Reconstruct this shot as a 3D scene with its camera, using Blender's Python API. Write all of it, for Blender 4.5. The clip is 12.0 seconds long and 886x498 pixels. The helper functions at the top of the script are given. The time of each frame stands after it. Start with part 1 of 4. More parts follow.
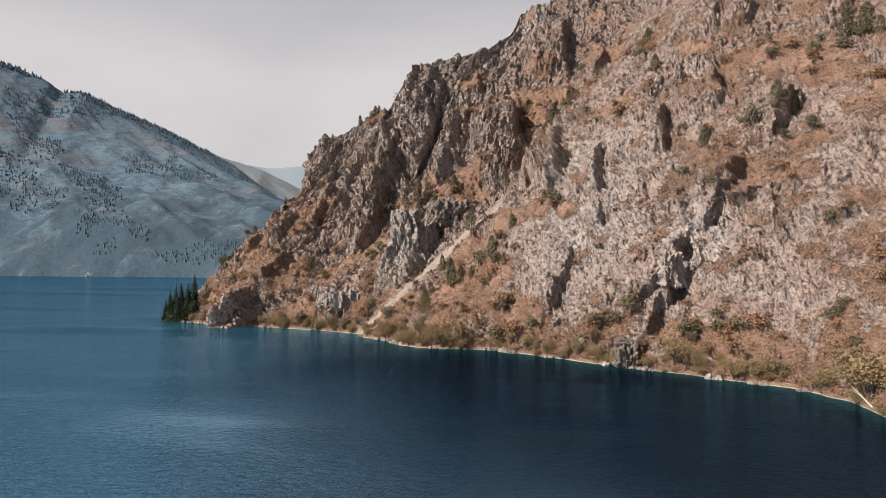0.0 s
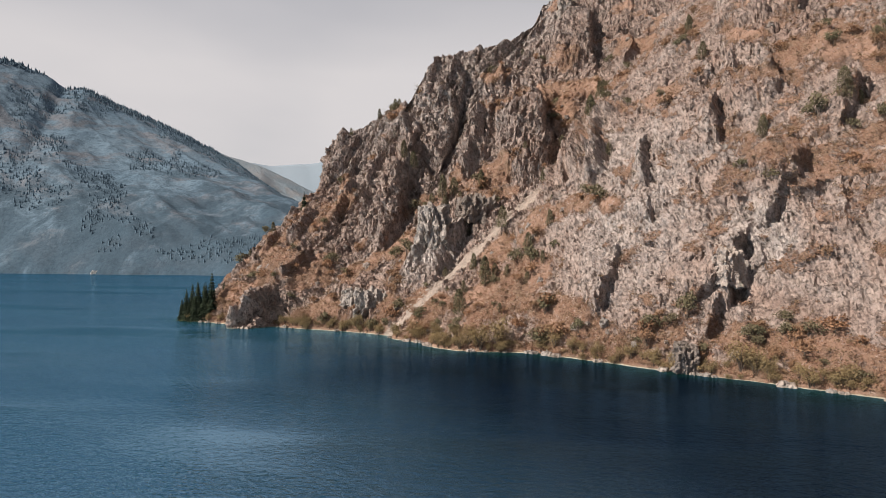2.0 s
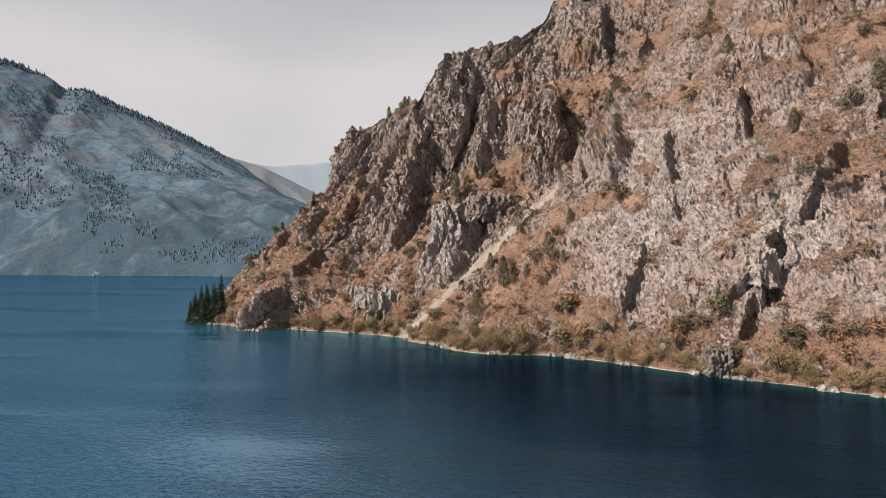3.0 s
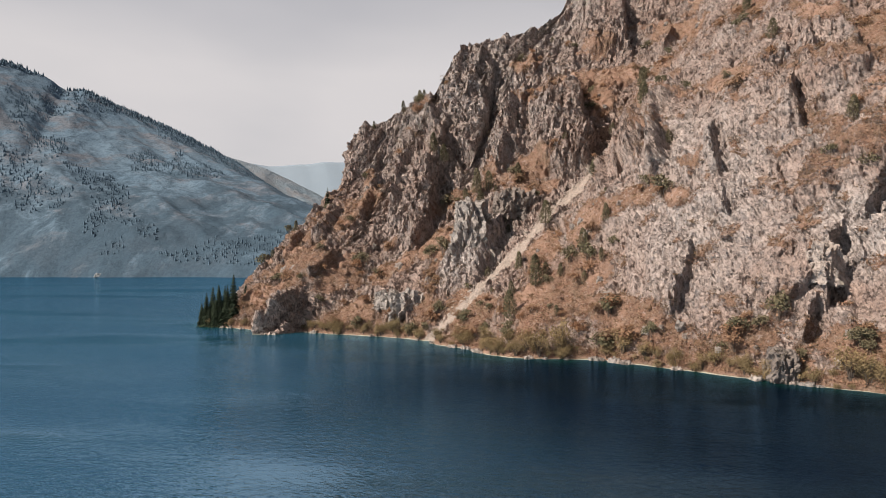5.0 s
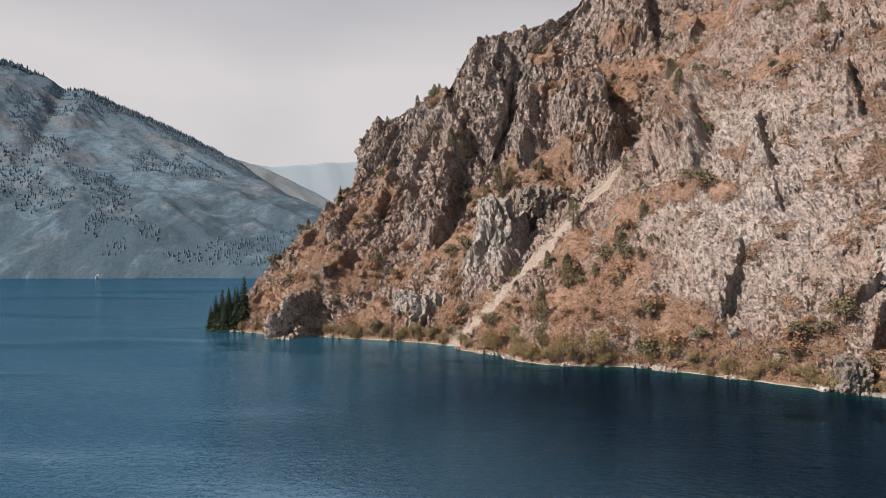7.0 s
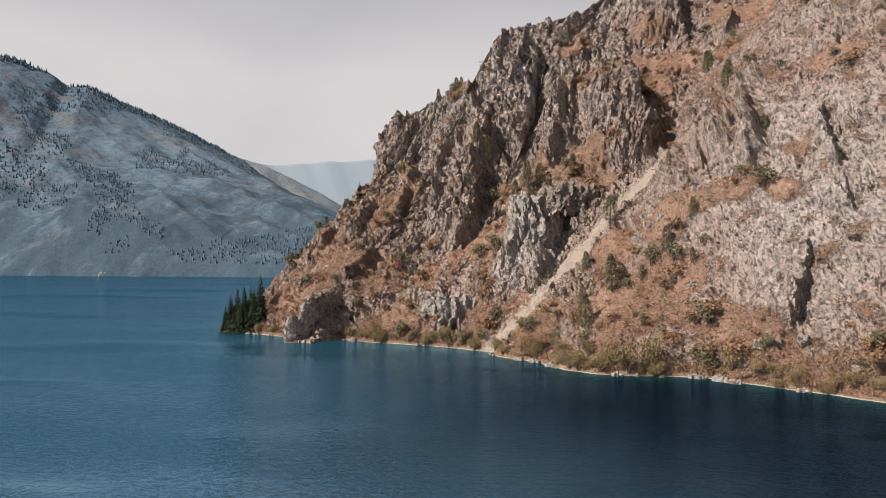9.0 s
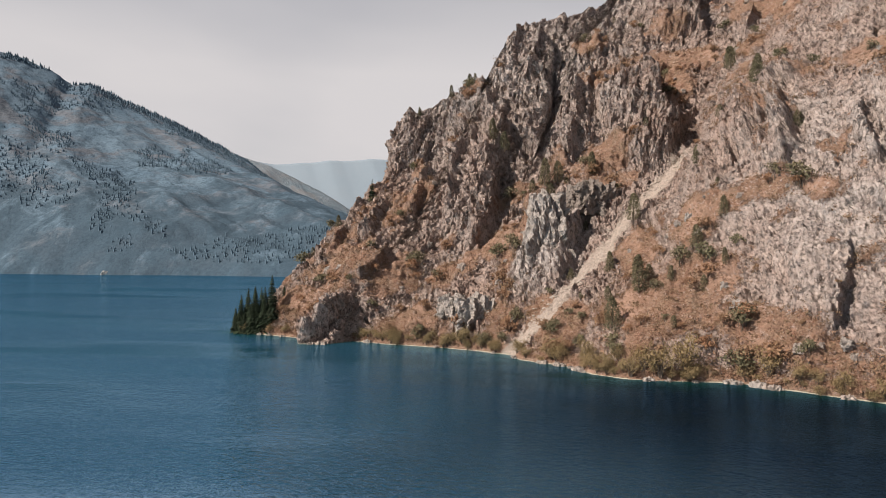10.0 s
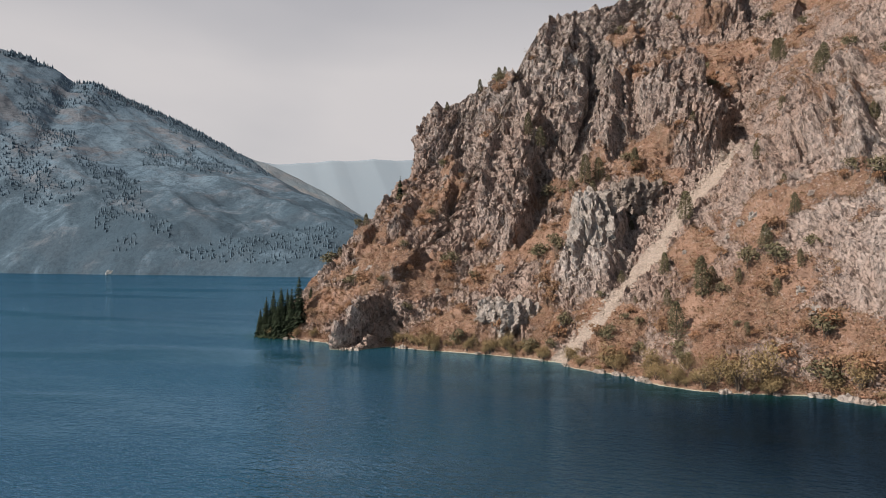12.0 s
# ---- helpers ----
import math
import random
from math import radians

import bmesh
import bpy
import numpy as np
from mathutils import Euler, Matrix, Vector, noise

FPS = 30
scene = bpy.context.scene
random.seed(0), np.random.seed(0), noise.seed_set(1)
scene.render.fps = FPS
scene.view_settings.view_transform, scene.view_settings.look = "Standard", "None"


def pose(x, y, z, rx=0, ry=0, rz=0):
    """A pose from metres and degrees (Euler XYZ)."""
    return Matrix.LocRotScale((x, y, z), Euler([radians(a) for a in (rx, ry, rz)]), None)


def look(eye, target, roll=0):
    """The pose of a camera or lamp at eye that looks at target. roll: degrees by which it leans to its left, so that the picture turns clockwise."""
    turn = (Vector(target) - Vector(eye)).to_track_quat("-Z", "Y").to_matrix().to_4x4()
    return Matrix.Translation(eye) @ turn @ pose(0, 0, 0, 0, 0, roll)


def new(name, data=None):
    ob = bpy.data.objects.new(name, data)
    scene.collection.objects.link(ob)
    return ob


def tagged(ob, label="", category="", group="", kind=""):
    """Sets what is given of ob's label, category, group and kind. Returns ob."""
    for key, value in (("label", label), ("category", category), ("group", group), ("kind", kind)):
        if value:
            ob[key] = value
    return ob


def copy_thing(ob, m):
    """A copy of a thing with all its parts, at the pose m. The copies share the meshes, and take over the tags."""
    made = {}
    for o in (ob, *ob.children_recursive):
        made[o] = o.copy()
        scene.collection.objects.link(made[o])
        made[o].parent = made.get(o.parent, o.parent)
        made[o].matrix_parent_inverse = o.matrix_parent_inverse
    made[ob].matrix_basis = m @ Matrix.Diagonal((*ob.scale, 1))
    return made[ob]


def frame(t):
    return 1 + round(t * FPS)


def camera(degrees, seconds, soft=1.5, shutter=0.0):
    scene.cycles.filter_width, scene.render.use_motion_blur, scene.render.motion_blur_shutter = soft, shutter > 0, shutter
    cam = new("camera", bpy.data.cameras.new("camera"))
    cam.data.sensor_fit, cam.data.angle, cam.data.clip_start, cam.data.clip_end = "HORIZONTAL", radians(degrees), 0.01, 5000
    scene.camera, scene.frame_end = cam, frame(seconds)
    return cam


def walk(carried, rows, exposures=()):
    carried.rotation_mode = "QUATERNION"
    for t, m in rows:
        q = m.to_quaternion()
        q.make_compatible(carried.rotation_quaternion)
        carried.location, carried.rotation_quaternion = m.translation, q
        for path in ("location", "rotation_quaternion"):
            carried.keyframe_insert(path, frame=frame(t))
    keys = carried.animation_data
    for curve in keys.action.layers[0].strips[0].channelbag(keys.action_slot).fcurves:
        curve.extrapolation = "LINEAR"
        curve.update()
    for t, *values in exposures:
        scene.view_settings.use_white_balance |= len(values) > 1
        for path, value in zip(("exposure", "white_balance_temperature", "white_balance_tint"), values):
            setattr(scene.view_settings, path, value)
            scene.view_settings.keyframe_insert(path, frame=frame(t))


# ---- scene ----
cam = camera(70.0, 12.0, soft=0.5)
PATH = [
    (0, (-5.272, 3.984, 23.055), (-5.727, 5.931, 23.093), 0.2),
    (0.5, (-7.962, 5.669, 23.048), (-8.417, 7.616, 23.084), 0.3),
    (1, (-10.746, 7.347, 23.05), (-11.203, 9.294, 23.084), 0.4),
    (1.5, (-13.609, 9.017, 23.033), (-14.066, 10.964, 23.066), 0.4),
    (2, (-16.359, 10.647, 23.028), (-16.818, 12.593, 23.06), 0.3),
    (2.5, (-19.198, 12.307, 23.033), (-19.658, 14.253, 23.065), 0.2),
    (3, (-21.969, 13.89, 23.019), (-22.429, 15.837, 23.051), 0.1),
    (5, (-31.583, 21.13, 23.019), (-32.041, 23.077, 23.048), -0.3),
    (5.5, (-33.656, 23.06, 23.024), (-34.114, 25.006, 23.053), -0.4),
    (6, (-35.711, 25.097, 23.004), (-36.169, 27.044, 23.034), -0.4),
    (6.5, (-37.878, 27.054, 22.993), (-38.337, 29.001, 23.023), -0.4),
    (7, (-40.092, 29.065, 22.994), (-40.551, 31.012, 23.024), -0.4),
    (9, (-50.22, 36.732, 23.048), (-50.681, 38.678, 23.078), -0.0),
    (9.5, (-52.943, 38.536, 23.048), (-53.406, 40.482, 23.076), 0.1),
    (10, (-55.796, 40.302, 23.067), (-56.26, 42.248, 23.096), 0.2),
    (10.5, (-58.694, 42.119, 23.094), (-59.159, 44.064, 23.122), 0.3),
    (11, (-61.742, 43.803, 23.096), (-62.207, 45.748, 23.125), 0.3),
    (11.5, (-64.792, 45.622, 23.08), (-65.258, 47.567, 23.111), 0.4),
    (12, (-67.87, 47.241, 23.082), (-68.336, 49.186, 23.113), 0.4),
]
walk(cam, [(t, look(eye, target, roll)) for t, eye, target, roll in PATH], [(0, 0.0), (9.5, 0.0), (12, -0.13)])

# ---- light ----
SUN_TURN, SUN_UP = 217.0, 41.0     # degrees: bearing from +x towards +y, height


def light():
    world = bpy.data.worlds.new("sky")
    scene.world = world
    world.use_nodes = True
    nt = world.node_tree
    nt.nodes.clear()
    out = nt.nodes.new("ShaderNodeOutputWorld")
    sky = nt.nodes.new("ShaderNodeTexSky")
    sky.sky_type, sky.sun_disc = "NISHITA", False
    sky.sun_elevation, sky.sun_rotation = radians(SUN_UP), radians(90 - SUN_TURN)
    b1 = nt.nodes.new("ShaderNodeBackground")
    b1.inputs["Strength"].default_value = 0.06
    nt.links.new(sky.outputs[0], b1.inputs[0])
    # thin high cloud over most of the sky
    co = nt.nodes.new("ShaderNodeTexCoord")
    mp = nt.nodes.new("ShaderNodeMapping")
    mp.inputs["Scale"].default_value = (1, 1, 2.6)
    no = nt.nodes.new("ShaderNodeTexNoise")
    no.inputs["Scale"].default_value, no.inputs["Detail"].default_value = 1.7, 4
    no.inputs["Roughness"].default_value = 0.45
    nt.links.new(co.outputs["Generated"], mp.inputs[0])
    nt.links.new(mp.outputs[0], no.inputs[0])
    ra = nt.nodes.new("ShaderNodeMapRange")
    ra.inputs[1].default_value, ra.inputs[2].default_value = 0.3, 0.62
    ra.inputs[3].default_value, ra.inputs[4].default_value = 0.68, 0.97
    nt.links.new(no.outputs[0], ra.inputs[0])
    b2 = nt.nodes.new("ShaderNodeBackground")
    b2.inputs[0].default_value = (1.0, 0.953, 0.957, 1)
    b2.inputs["Strength"].default_value = 0.70
    mx = nt.nodes.new("ShaderNodeMixShader")
    # the veil thins out towards the zenith
    xyz = nt.nodes.new("ShaderNodeSeparateXYZ")
    nt.links.new(co.outputs["Generated"], xyz.inputs[0])
    up = nt.nodes.new("ShaderNodeMapRange")
    up.inputs[1].default_value, up.inputs[2].default_value = 0.28, 0.62
    up.inputs[3].default_value, up.inputs[4].default_value = 1.0, 0.12
    nt.links.new(xyz.outputs[2], up.inputs[0])
    mu = nt.nodes.new("ShaderNodeMath")
    mu.operation = "MULTIPLY"
    nt.links.new(ra.outputs[0], mu.inputs[0])
    nt.links.new(up.outputs[0], mu.inputs[1])
    nt.links.new(mu.outputs[0], mx.inputs[0])
    nt.links.new(b1.outputs[0], mx.inputs[1])
    nt.links.new(b2.outputs[0], mx.inputs[2])
    nt.links.new(mx.outputs[0], out.inputs[0])
    data = bpy.data.lights.new("sun", "SUN")
    data.energy, data.angle, data.color = 8.5, radians(0.6), (1.0, 0.92, 0.82)
    ob = new("sun", data)
    a, e = radians(SUN_TURN), radians(SUN_UP)
    to = Vector((math.cos(a) * math.cos(e), math.sin(a) * math.cos(e), math.sin(e)))
    ob.matrix_world = look(to * 500, (0, 0, 0))


light()


# ---- materials ----
class Nodes:
    """Small helper that strings shader nodes together."""

    def __init__(self, name):
        self.mat = bpy.data.materials.new(name)
        self.mat.use_nodes = True
        self.nt = self.mat.node_tree
        self.bsdf = self.nt.nodes["Principled BSDF"]
        self.pos = self.add("ShaderNodeTexCoord").outputs["Object"]

    def add(self, kind):
        return self.nt.nodes.new(kind)

    def put(self, value, socket):
        if isinstance(value, (int, float)):
            socket.default_value = value
        elif isinstance(value, tuple):
            socket.default_value = (*value, 1) if len(socket.default_value) == 4 and len(value) == 3 else value
        else:
            self.nt.links.new(value, socket)

    def noise(self, scale, detail=4.0, rough=0.55, stretch=(1, 1, 1), warp=0.0, vector=None):
        m = self.add("ShaderNodeMapping")
        m.inputs["Scale"].default_value = stretch
        self.put(vector or self.pos, m.inputs[0])
        n = self.add("ShaderNodeTexNoise")
        self.put(m.outputs[0], n.inputs["Vector"])
        n.inputs["Scale"].default_value, n.inputs["Detail"].default_value = scale, detail
        n.inputs["Roughness"].default_value, n.inputs["Distortion"].default_value = rough, warp
        return n.outputs[0]

    def cells(self, scale, feature="F1", stretch=(1, 1, 1)):
        m = self.add("ShaderNodeMapping")
        m.inputs["Scale"].default_value = stretch
        self.put(self.pos, m.inputs[0])
        n = self.add("ShaderNodeTexVoronoi")
        n.feature = feature
        self.put(m.outputs[0], n.inputs["Vector"])
        n.inputs["Scale"].default_value = scale
        return n.outputs[0]

    def vec(self, op, a, b=(0.0, 0.0, 0.0)):
        n = self.add("ShaderNodeVectorMath")
        n.operation = op
        for value, socket in ((a, n.inputs[0]), (b, n.inputs[1])):
            self.put(value, socket)
        return n.outputs["Value" if op == "DOT_PRODUCT" else "Vector"]

    def leaning(self, degrees):
        """Places turned so that steeply leaning beds stand upright."""
        m = self.add("ShaderNodeMapping")
        m.inputs["Rotation"].default_value = (0, radians(degrees), 0)
        self.put(self.pos, m.inputs[0])
        return m.outputs[0]

    def facets(self, size, lean=15.0, warp=0.5, tall=1.8):
        """Broken faces, each tilted its own way: the height in metres, and a chance for each face."""
        n = self.add("ShaderNodeTexNoise")
        self.put(self.pos, n.inputs["Vector"])
        n.inputs["Scale"].default_value, n.inputs["Detail"].default_value = 0.45 / size, 3
        m = self.add("ShaderNodeMapping")
        m.inputs["Scale"].default_value = (1 / size, 1 / size, 1 / (size * tall))
        self.put(self.leaning(lean), m.inputs[0])
        p = self.vec("ADD", m.outputs[0], self.vec("MULTIPLY", self.vec("SUBTRACT", n.outputs["Color"], (0.5, 0.5, 0.5)), (warp * 4, warp * 4, warp * 4)))
        v = self.add("ShaderNodeTexVoronoi")
        v.inputs["Scale"].default_value = 1.0
        self.put(p, v.inputs["Vector"])
        tilt = self.vec("DOT_PRODUCT", self.vec("SUBTRACT", p, v.outputs["Position"]), self.vec("SUBTRACT", v.outputs["Color"], (0.5, 0.5, 0.5)))
        e = self.add("ShaderNodeTexVoronoi")
        e.feature = "DISTANCE_TO_EDGE"
        e.inputs["Scale"].default_value = 1.0
        self.put(p, e.inputs["Vector"])
        return self.math("MULTIPLY", tilt, size), self.vec("DOT_PRODUCT", v.outputs["Color"], (0.4, 0.35, 0.25)), e.outputs["Distance"]

    def span(self, value, a, b, c=0.0, d=1.0):
        n = self.add("ShaderNodeMapRange")
        self.put(value, n.inputs[0])
        for k, v in zip((1, 2, 3, 4), (a, b, c, d)):
            n.inputs[k].default_value = v
        return n.outputs[0]

    def math(self, op, a, b=0.0):
        n = self.add("ShaderNodeMath")
        n.operation = op
        self.put(a, n.inputs[0])
        self.put(b, n.inputs[1])
        return n.outputs[0]

    def mix(self, f, a, b, mode="MIX"):
        n = self.add("ShaderNodeMix")
        n.data_type, n.blend_type = "RGBA", mode
        self.put(f, n.inputs[0])
        self.put(a, n.inputs[6])
        self.put(b, n.inputs[7])
        return n.outputs[2]

    def mask(self, name):
        n = self.add("ShaderNodeAttribute")
        n.attribute_name = name
        return n.outputs["Fac"]

    def chance(self):
        return self.add("ShaderNodeObjectInfo").outputs["Random"]

    def island(self):
        return self.add("ShaderNodeNewGeometry").outputs["Random Per Island"]

    def done(self, colour, rough=0.9, bump=None, depth=0.1, spec=0.3, strength=1.0):
        self.put(colour, self.bsdf.inputs["Base Color"])
        self.put(rough, self.bsdf.inputs["Roughness"])
        self.bsdf.inputs["Specular IOR Level"].default_value = spec
        if bump is not None:
            n = self.add("ShaderNodeBump")
            n.inputs["Strength"].default_value, n.inputs["Distance"].default_value = strength, depth
            self.put(bump, n.inputs["Height"])
            self.nt.links.new(n.outputs[0], self.bsdf.inputs["Normal"])
        return self.mat


def rock_colour(k, grey=None):
    """Pink-tan limestone broken into leaning splinters, with grey patches, dark lichen and pale fresh breaks. Colour and height in metres."""
    h1, c1, e1 = k.facets(2.4, 15, 0.2, 2.2)
    h2, c2, e2 = k.facets(0.9, 22, 0.2, 2.4)
    h3, c3, e3 = k.facets(0.4, 8, 0.2, 1.6)
    big = k.span(k.noise(0.05, 6, 0.65, warp=0.8), 0.38, 0.64)
    mid = k.span(k.noise(0.3, 6, 0.7, stretch=(1, 1, 0.6), warp=0.8, vector=k.leaning(15)), 0.32, 0.68)
    fine = k.noise(2.2, 6, 0.75, stretch=(1, 1, 0.45), warp=0.6, vector=k.leaning(18))
    tone = k.math("ADD", k.math("MULTIPLY", mid, 0.45), k.math("ADD", k.math("MULTIPLY", c2, 0.45), k.math("MULTIPLY", c3, 0.3)))
    pink = k.mix(tone, (0.235, 0.151, 0.123), (0.49, 0.358, 0.299))
    ash = k.mix(tone, (0.285, 0.238, 0.22), (0.65, 0.555, 0.508))
    share = big if grey is None else k.math("ADD", k.math("MULTIPLY", big, 0.5), grey)
    c = k.mix(k.math("MINIMUM", share, 0.9), pink, ash)
    c = k.mix(k.math("MULTIPLY", k.span(fine, 0.45, 0.34), 0.6), c, (0.09, 0.066, 0.053))
    c = k.mix(k.math("MULTIPLY", k.span(fine, 0.58, 0.7), 0.25), c, (0.66, 0.53, 0.45))
    some = k.span(k.noise(0.8, 4, 0.7), 0.48, 0.62)
    open_joint = k.math("MULTIPLY", k.math("MAXIMUM", k.span(e1, 0.06, 0.01), k.span(e2, 0.18, 0.05)), some)
    c = k.mix(k.math("MULTIPLY", open_joint, 0.62), c, (0.05, 0.038, 0.03))
    lichen = k.span(k.noise(0.4, 6, 0.75, warp=1.0), 0.57, 0.68)
    c = k.mix(k.math("MULTIPLY", lichen, 0.35), c, (0.16, 0.125, 0.09))
    h = k.math("ADD", k.math("MULTIPLY", h1, 2.0), k.math("ADD", k.math("MULTIPLY", h2, 3.6), k.math("MULTIPLY", h3, 3.0)))
    return c, k.math("ADD", h, k.math("MULTIPLY", fine, 0.5))


def make_cliff():
    k = Nodes("cliff_rock")
    rock, rough = rock_colour(k, k.mask("grey"))
    patch = k.noise(0.3, 6, 0.7, warp=0.5)
    tuft = k.noise(1.9, 6, 0.8, stretch=(1, 1, 1.6))
    grass = k.mix(k.span(patch, 0.35, 0.65), (0.245, 0.13, 0.088), (0.26, 0.172, 0.12))
    grass = k.mix(k.math("MULTIPLY", k.span(tuft, 0.5, 0.6), 0.8), grass, (0.085, 0.055, 0.038))
    grass = k.mix(k.math("MULTIPLY", k.span(tuft, 0.46, 0.36), 0.6), grass, (0.46, 0.31, 0.225))
    grass = k.mix(k.span(k.noise(0.09, 3), 0.5, 0.68), grass, (0.36, 0.225, 0.165))
    bits = k.span(k.noise(0.9, 5, 0.8, warp=0.5), 0.56, 0.62)
    grass = k.mix(k.math("MULTIPLY", bits, 0.8), grass, rock)
    edge = k.math("ADD", k.mask("cover"), k.math("MULTIPLY", k.math("SUBTRACT", k.noise(0.45, 7, 0.8, warp=0.6), 0.5), 2.0))
    green = k.span(edge, 0.45, 0.62)
    c = k.mix(green, rock, grass)
    stone = k.mix(k.span(k.cells(2.2), 0.1, 0.6), (0.43, 0.35, 0.30), (0.31, 0.247, 0.207))
    se = k.math("ADD", k.mask("scree"), k.math("MULTIPLY", k.math("SUBTRACT", k.noise(0.5, 5, 0.7), 0.5), 0.7))
    loose = k.span(se, 0.4, 0.6)
    c = k.mix(loose, c, stone)
    lip = k.math("ADD", k.mask("lip"), k.math("MULTIPLY", k.math("SUBTRACT", k.noise(0.5, 4), 0.5), 0.8))
    c = k.mix(k.span(lip, 0.5, 0.7), c, (0.46, 0.40, 0.32))
    soil = k.math("MULTIPLY", tuft, 0.7)
    bare = k.math("SUBTRACT", 1.0, k.math("MAXIMUM", k.math("MULTIPLY", green, 0.85), loose))
    return k.done(c, 0.93, k.math("ADD", soil, k.math("MULTIPLY", rough, bare)), 1.0, 0.2, 1.0)


def make_rock(name="grey_rock", low=(0.165, 0.143, 0.13), high=(0.45, 0.395, 0.36)):
    k = Nodes(name)
    h1, c1, e1 = k.facets(1.5, 12, 0.4, 2.0)
    h2, c2, e2 = k.facets(0.55, 16, 0.4, 1.8)
    fine = k.noise(2.2, 6, 0.75, stretch=(1, 1, 0.5), warp=0.6)
    c = k.mix(k.math("ADD", k.math("MULTIPLY", c1, 0.5), k.math("MULTIPLY", c2, 0.5)), low, high)
    c = k.mix(k.math("MULTIPLY", k.chance(), 0.35), c, (0.36, 0.26, 0.205))
    c = k.mix(k.math("MULTIPLY", k.span(fine, 0.46, 0.34), 0.75), c, (0.06, 0.05, 0.042))
    c = k.mix(k.math("MULTIPLY", k.span(k.noise(0.5, 5, 0.7, warp=1.0), 0.56, 0.66), 0.5), c, (0.14, 0.115, 0.07))
    h = k.math("ADD", k.math("MULTIPLY", k.math("ADD", h1, h2), 2.0), k.math("MULTIPLY", fine, 0.4))
    return k.done(c, 0.93, h, 1.0, 0.2)


def make_water():
    k = Nodes("lake_water")
    wide = k.span(k.noise(0.006, 3, 0.5, stretch=(1, 2.6, 1), warp=0.5), 0.4, 0.62)
    # body colour nearly black below the cliff, standing in for its reflection
    deep = k.mix(k.mask("clear_of_reflection"), (0.001, 0.0035, 0.008), k.mix(wide, (0.008, 0.043, 0.073), (0.010, 0.053, 0.086)))
    c = k.mix(k.span(k.mask("shallow"), 0.0, 1.0), deep, (0.012, 0.055, 0.045))
    a = k.noise(0.62, 3, 0.55, stretch=(1.0, 1.7, 1), warp=0.5)
    b = k.noise(1.9, 2, 0.5, stretch=(1.0, 1.5, 1), warp=0.3)
    h = k.math("ADD", k.math("MULTIPLY", a, 0.8), k.math("MULTIPLY", b, 0.3))
    lanes = k.span(k.noise(0.0045, 3, 0.6, stretch=(1, 5.0, 1), warp=0.3), 0.45, 0.6)
    calm = k.math("MULTIPLY", h, k.span(lanes, 0.0, 1.0, 1.0, 0.12))
    bump = k.add("ShaderNodeBump")
    bump.inputs["Distance"].default_value = 0.8
    k.put(calm, bump.inputs["Height"])
    body, shine = k.add("ShaderNodeBsdfDiffuse"), k.add("ShaderNodeBsdfGlossy")
    k.put(c, body.inputs["Color"])
    # gloss tint dimmed there too, so the cliff's dark reflection is painted in
    k.put(k.mix(k.mask("clear_of_reflection"), (0.10, 0.21, 0.36), (0.45, 0.665, 0.86)), shine.inputs["Color"])
    shine.inputs["Roughness"].default_value = 0.06
    fres = k.add("ShaderNodeFresnel")
    fres.inputs["IOR"].default_value = 1.333
    mx = k.add("ShaderNodeMixShader")
    for node in (shine, fres):
        k.put(bump.outputs[0], node.inputs["Normal"])
    k.put(k.math("MINIMUM", fres.outputs[0], 0.55), mx.inputs[0])      # a ruffled surface never mirrors fully
    k.put(body.outputs[0], mx.inputs[1])
    k.put(shine.outputs[0], mx.inputs[2])
    k.nt.nodes.remove(k.bsdf)
    k.put(mx.outputs[0], k.nt.nodes["Material Output"].inputs[0])
    return k.mat


def make_far(name, a, b, tree, pale, brown, rough=4.0):
    """A far slope: bare ribs, dry brown grass and dark woods that thicken downhill. Air haze is put into its colours,
    more of it uphill.
    """
    k = Nodes(name)
    v = k.noise(0.005, 6, 0.65, warp=0.6)
    w = k.noise(0.018, 7, 0.7, stretch=(1, 1, 0.6), warp=0.4)
    g = k.noise(0.07, 6, 0.75)
    dots = k.noise(0.2, 4, 0.8)
    c = k.mix(k.span(v, 0.38, 0.62), a, b)
    c = k.mix(k.math("MULTIPLY", k.span(k.noise(0.009, 6, 0.7, warp=0.8), 0.5, 0.6), 0.75), c, brown)
    bare = k.math("ADD", k.mask("bare"), k.math("MULTIPLY", k.math("SUBTRACT", w, 0.5), 2.6))
    c = k.mix(k.math("MULTIPLY", k.span(bare, 0.5, 0.9), 0.4), c, pale)
    # darker downhill for the woods and for thinner haze, both in the colour
    wood = k.math("ADD", k.mask("unhazed_woods"), k.math("MULTIPLY", k.math("SUBTRACT", w, 0.5), 3.2))
    c = k.mix(k.math("MULTIPLY", k.span(wood, 0.35, 0.85), 0.88), c, tree)
    c = k.mix(k.math("MULTIPLY", k.span(g, 0.5, 0.62), 0.6), c, tree)
    c = k.mix(k.math("MULTIPLY", k.span(dots, 0.5, 0.6), 0.45), c, tuple(x * 0.72 for x in tree))
    c = k.mix(k.math("MULTIPLY", k.span(dots, 0.45, 0.36), 0.12), c, pale)
    return k.done(c, 1.0, k.math("ADD", g, k.math("MULTIPLY", w, 2.0)), rough, 0.1)


def make_leaf(name, a, b, c2):
    k = Nodes(name)
    c = k.mix(k.island(), a, b)
    c = k.mix(k.math("MULTIPLY", k.chance(), 0.7), c, c2)
    c = k.mix(k.span(k.noise(0.9, 3), 0.45, 0.7), c, tuple(x * 0.75 for x in a))
    return k.done(c, 0.85, None, 0.1, 0.15)


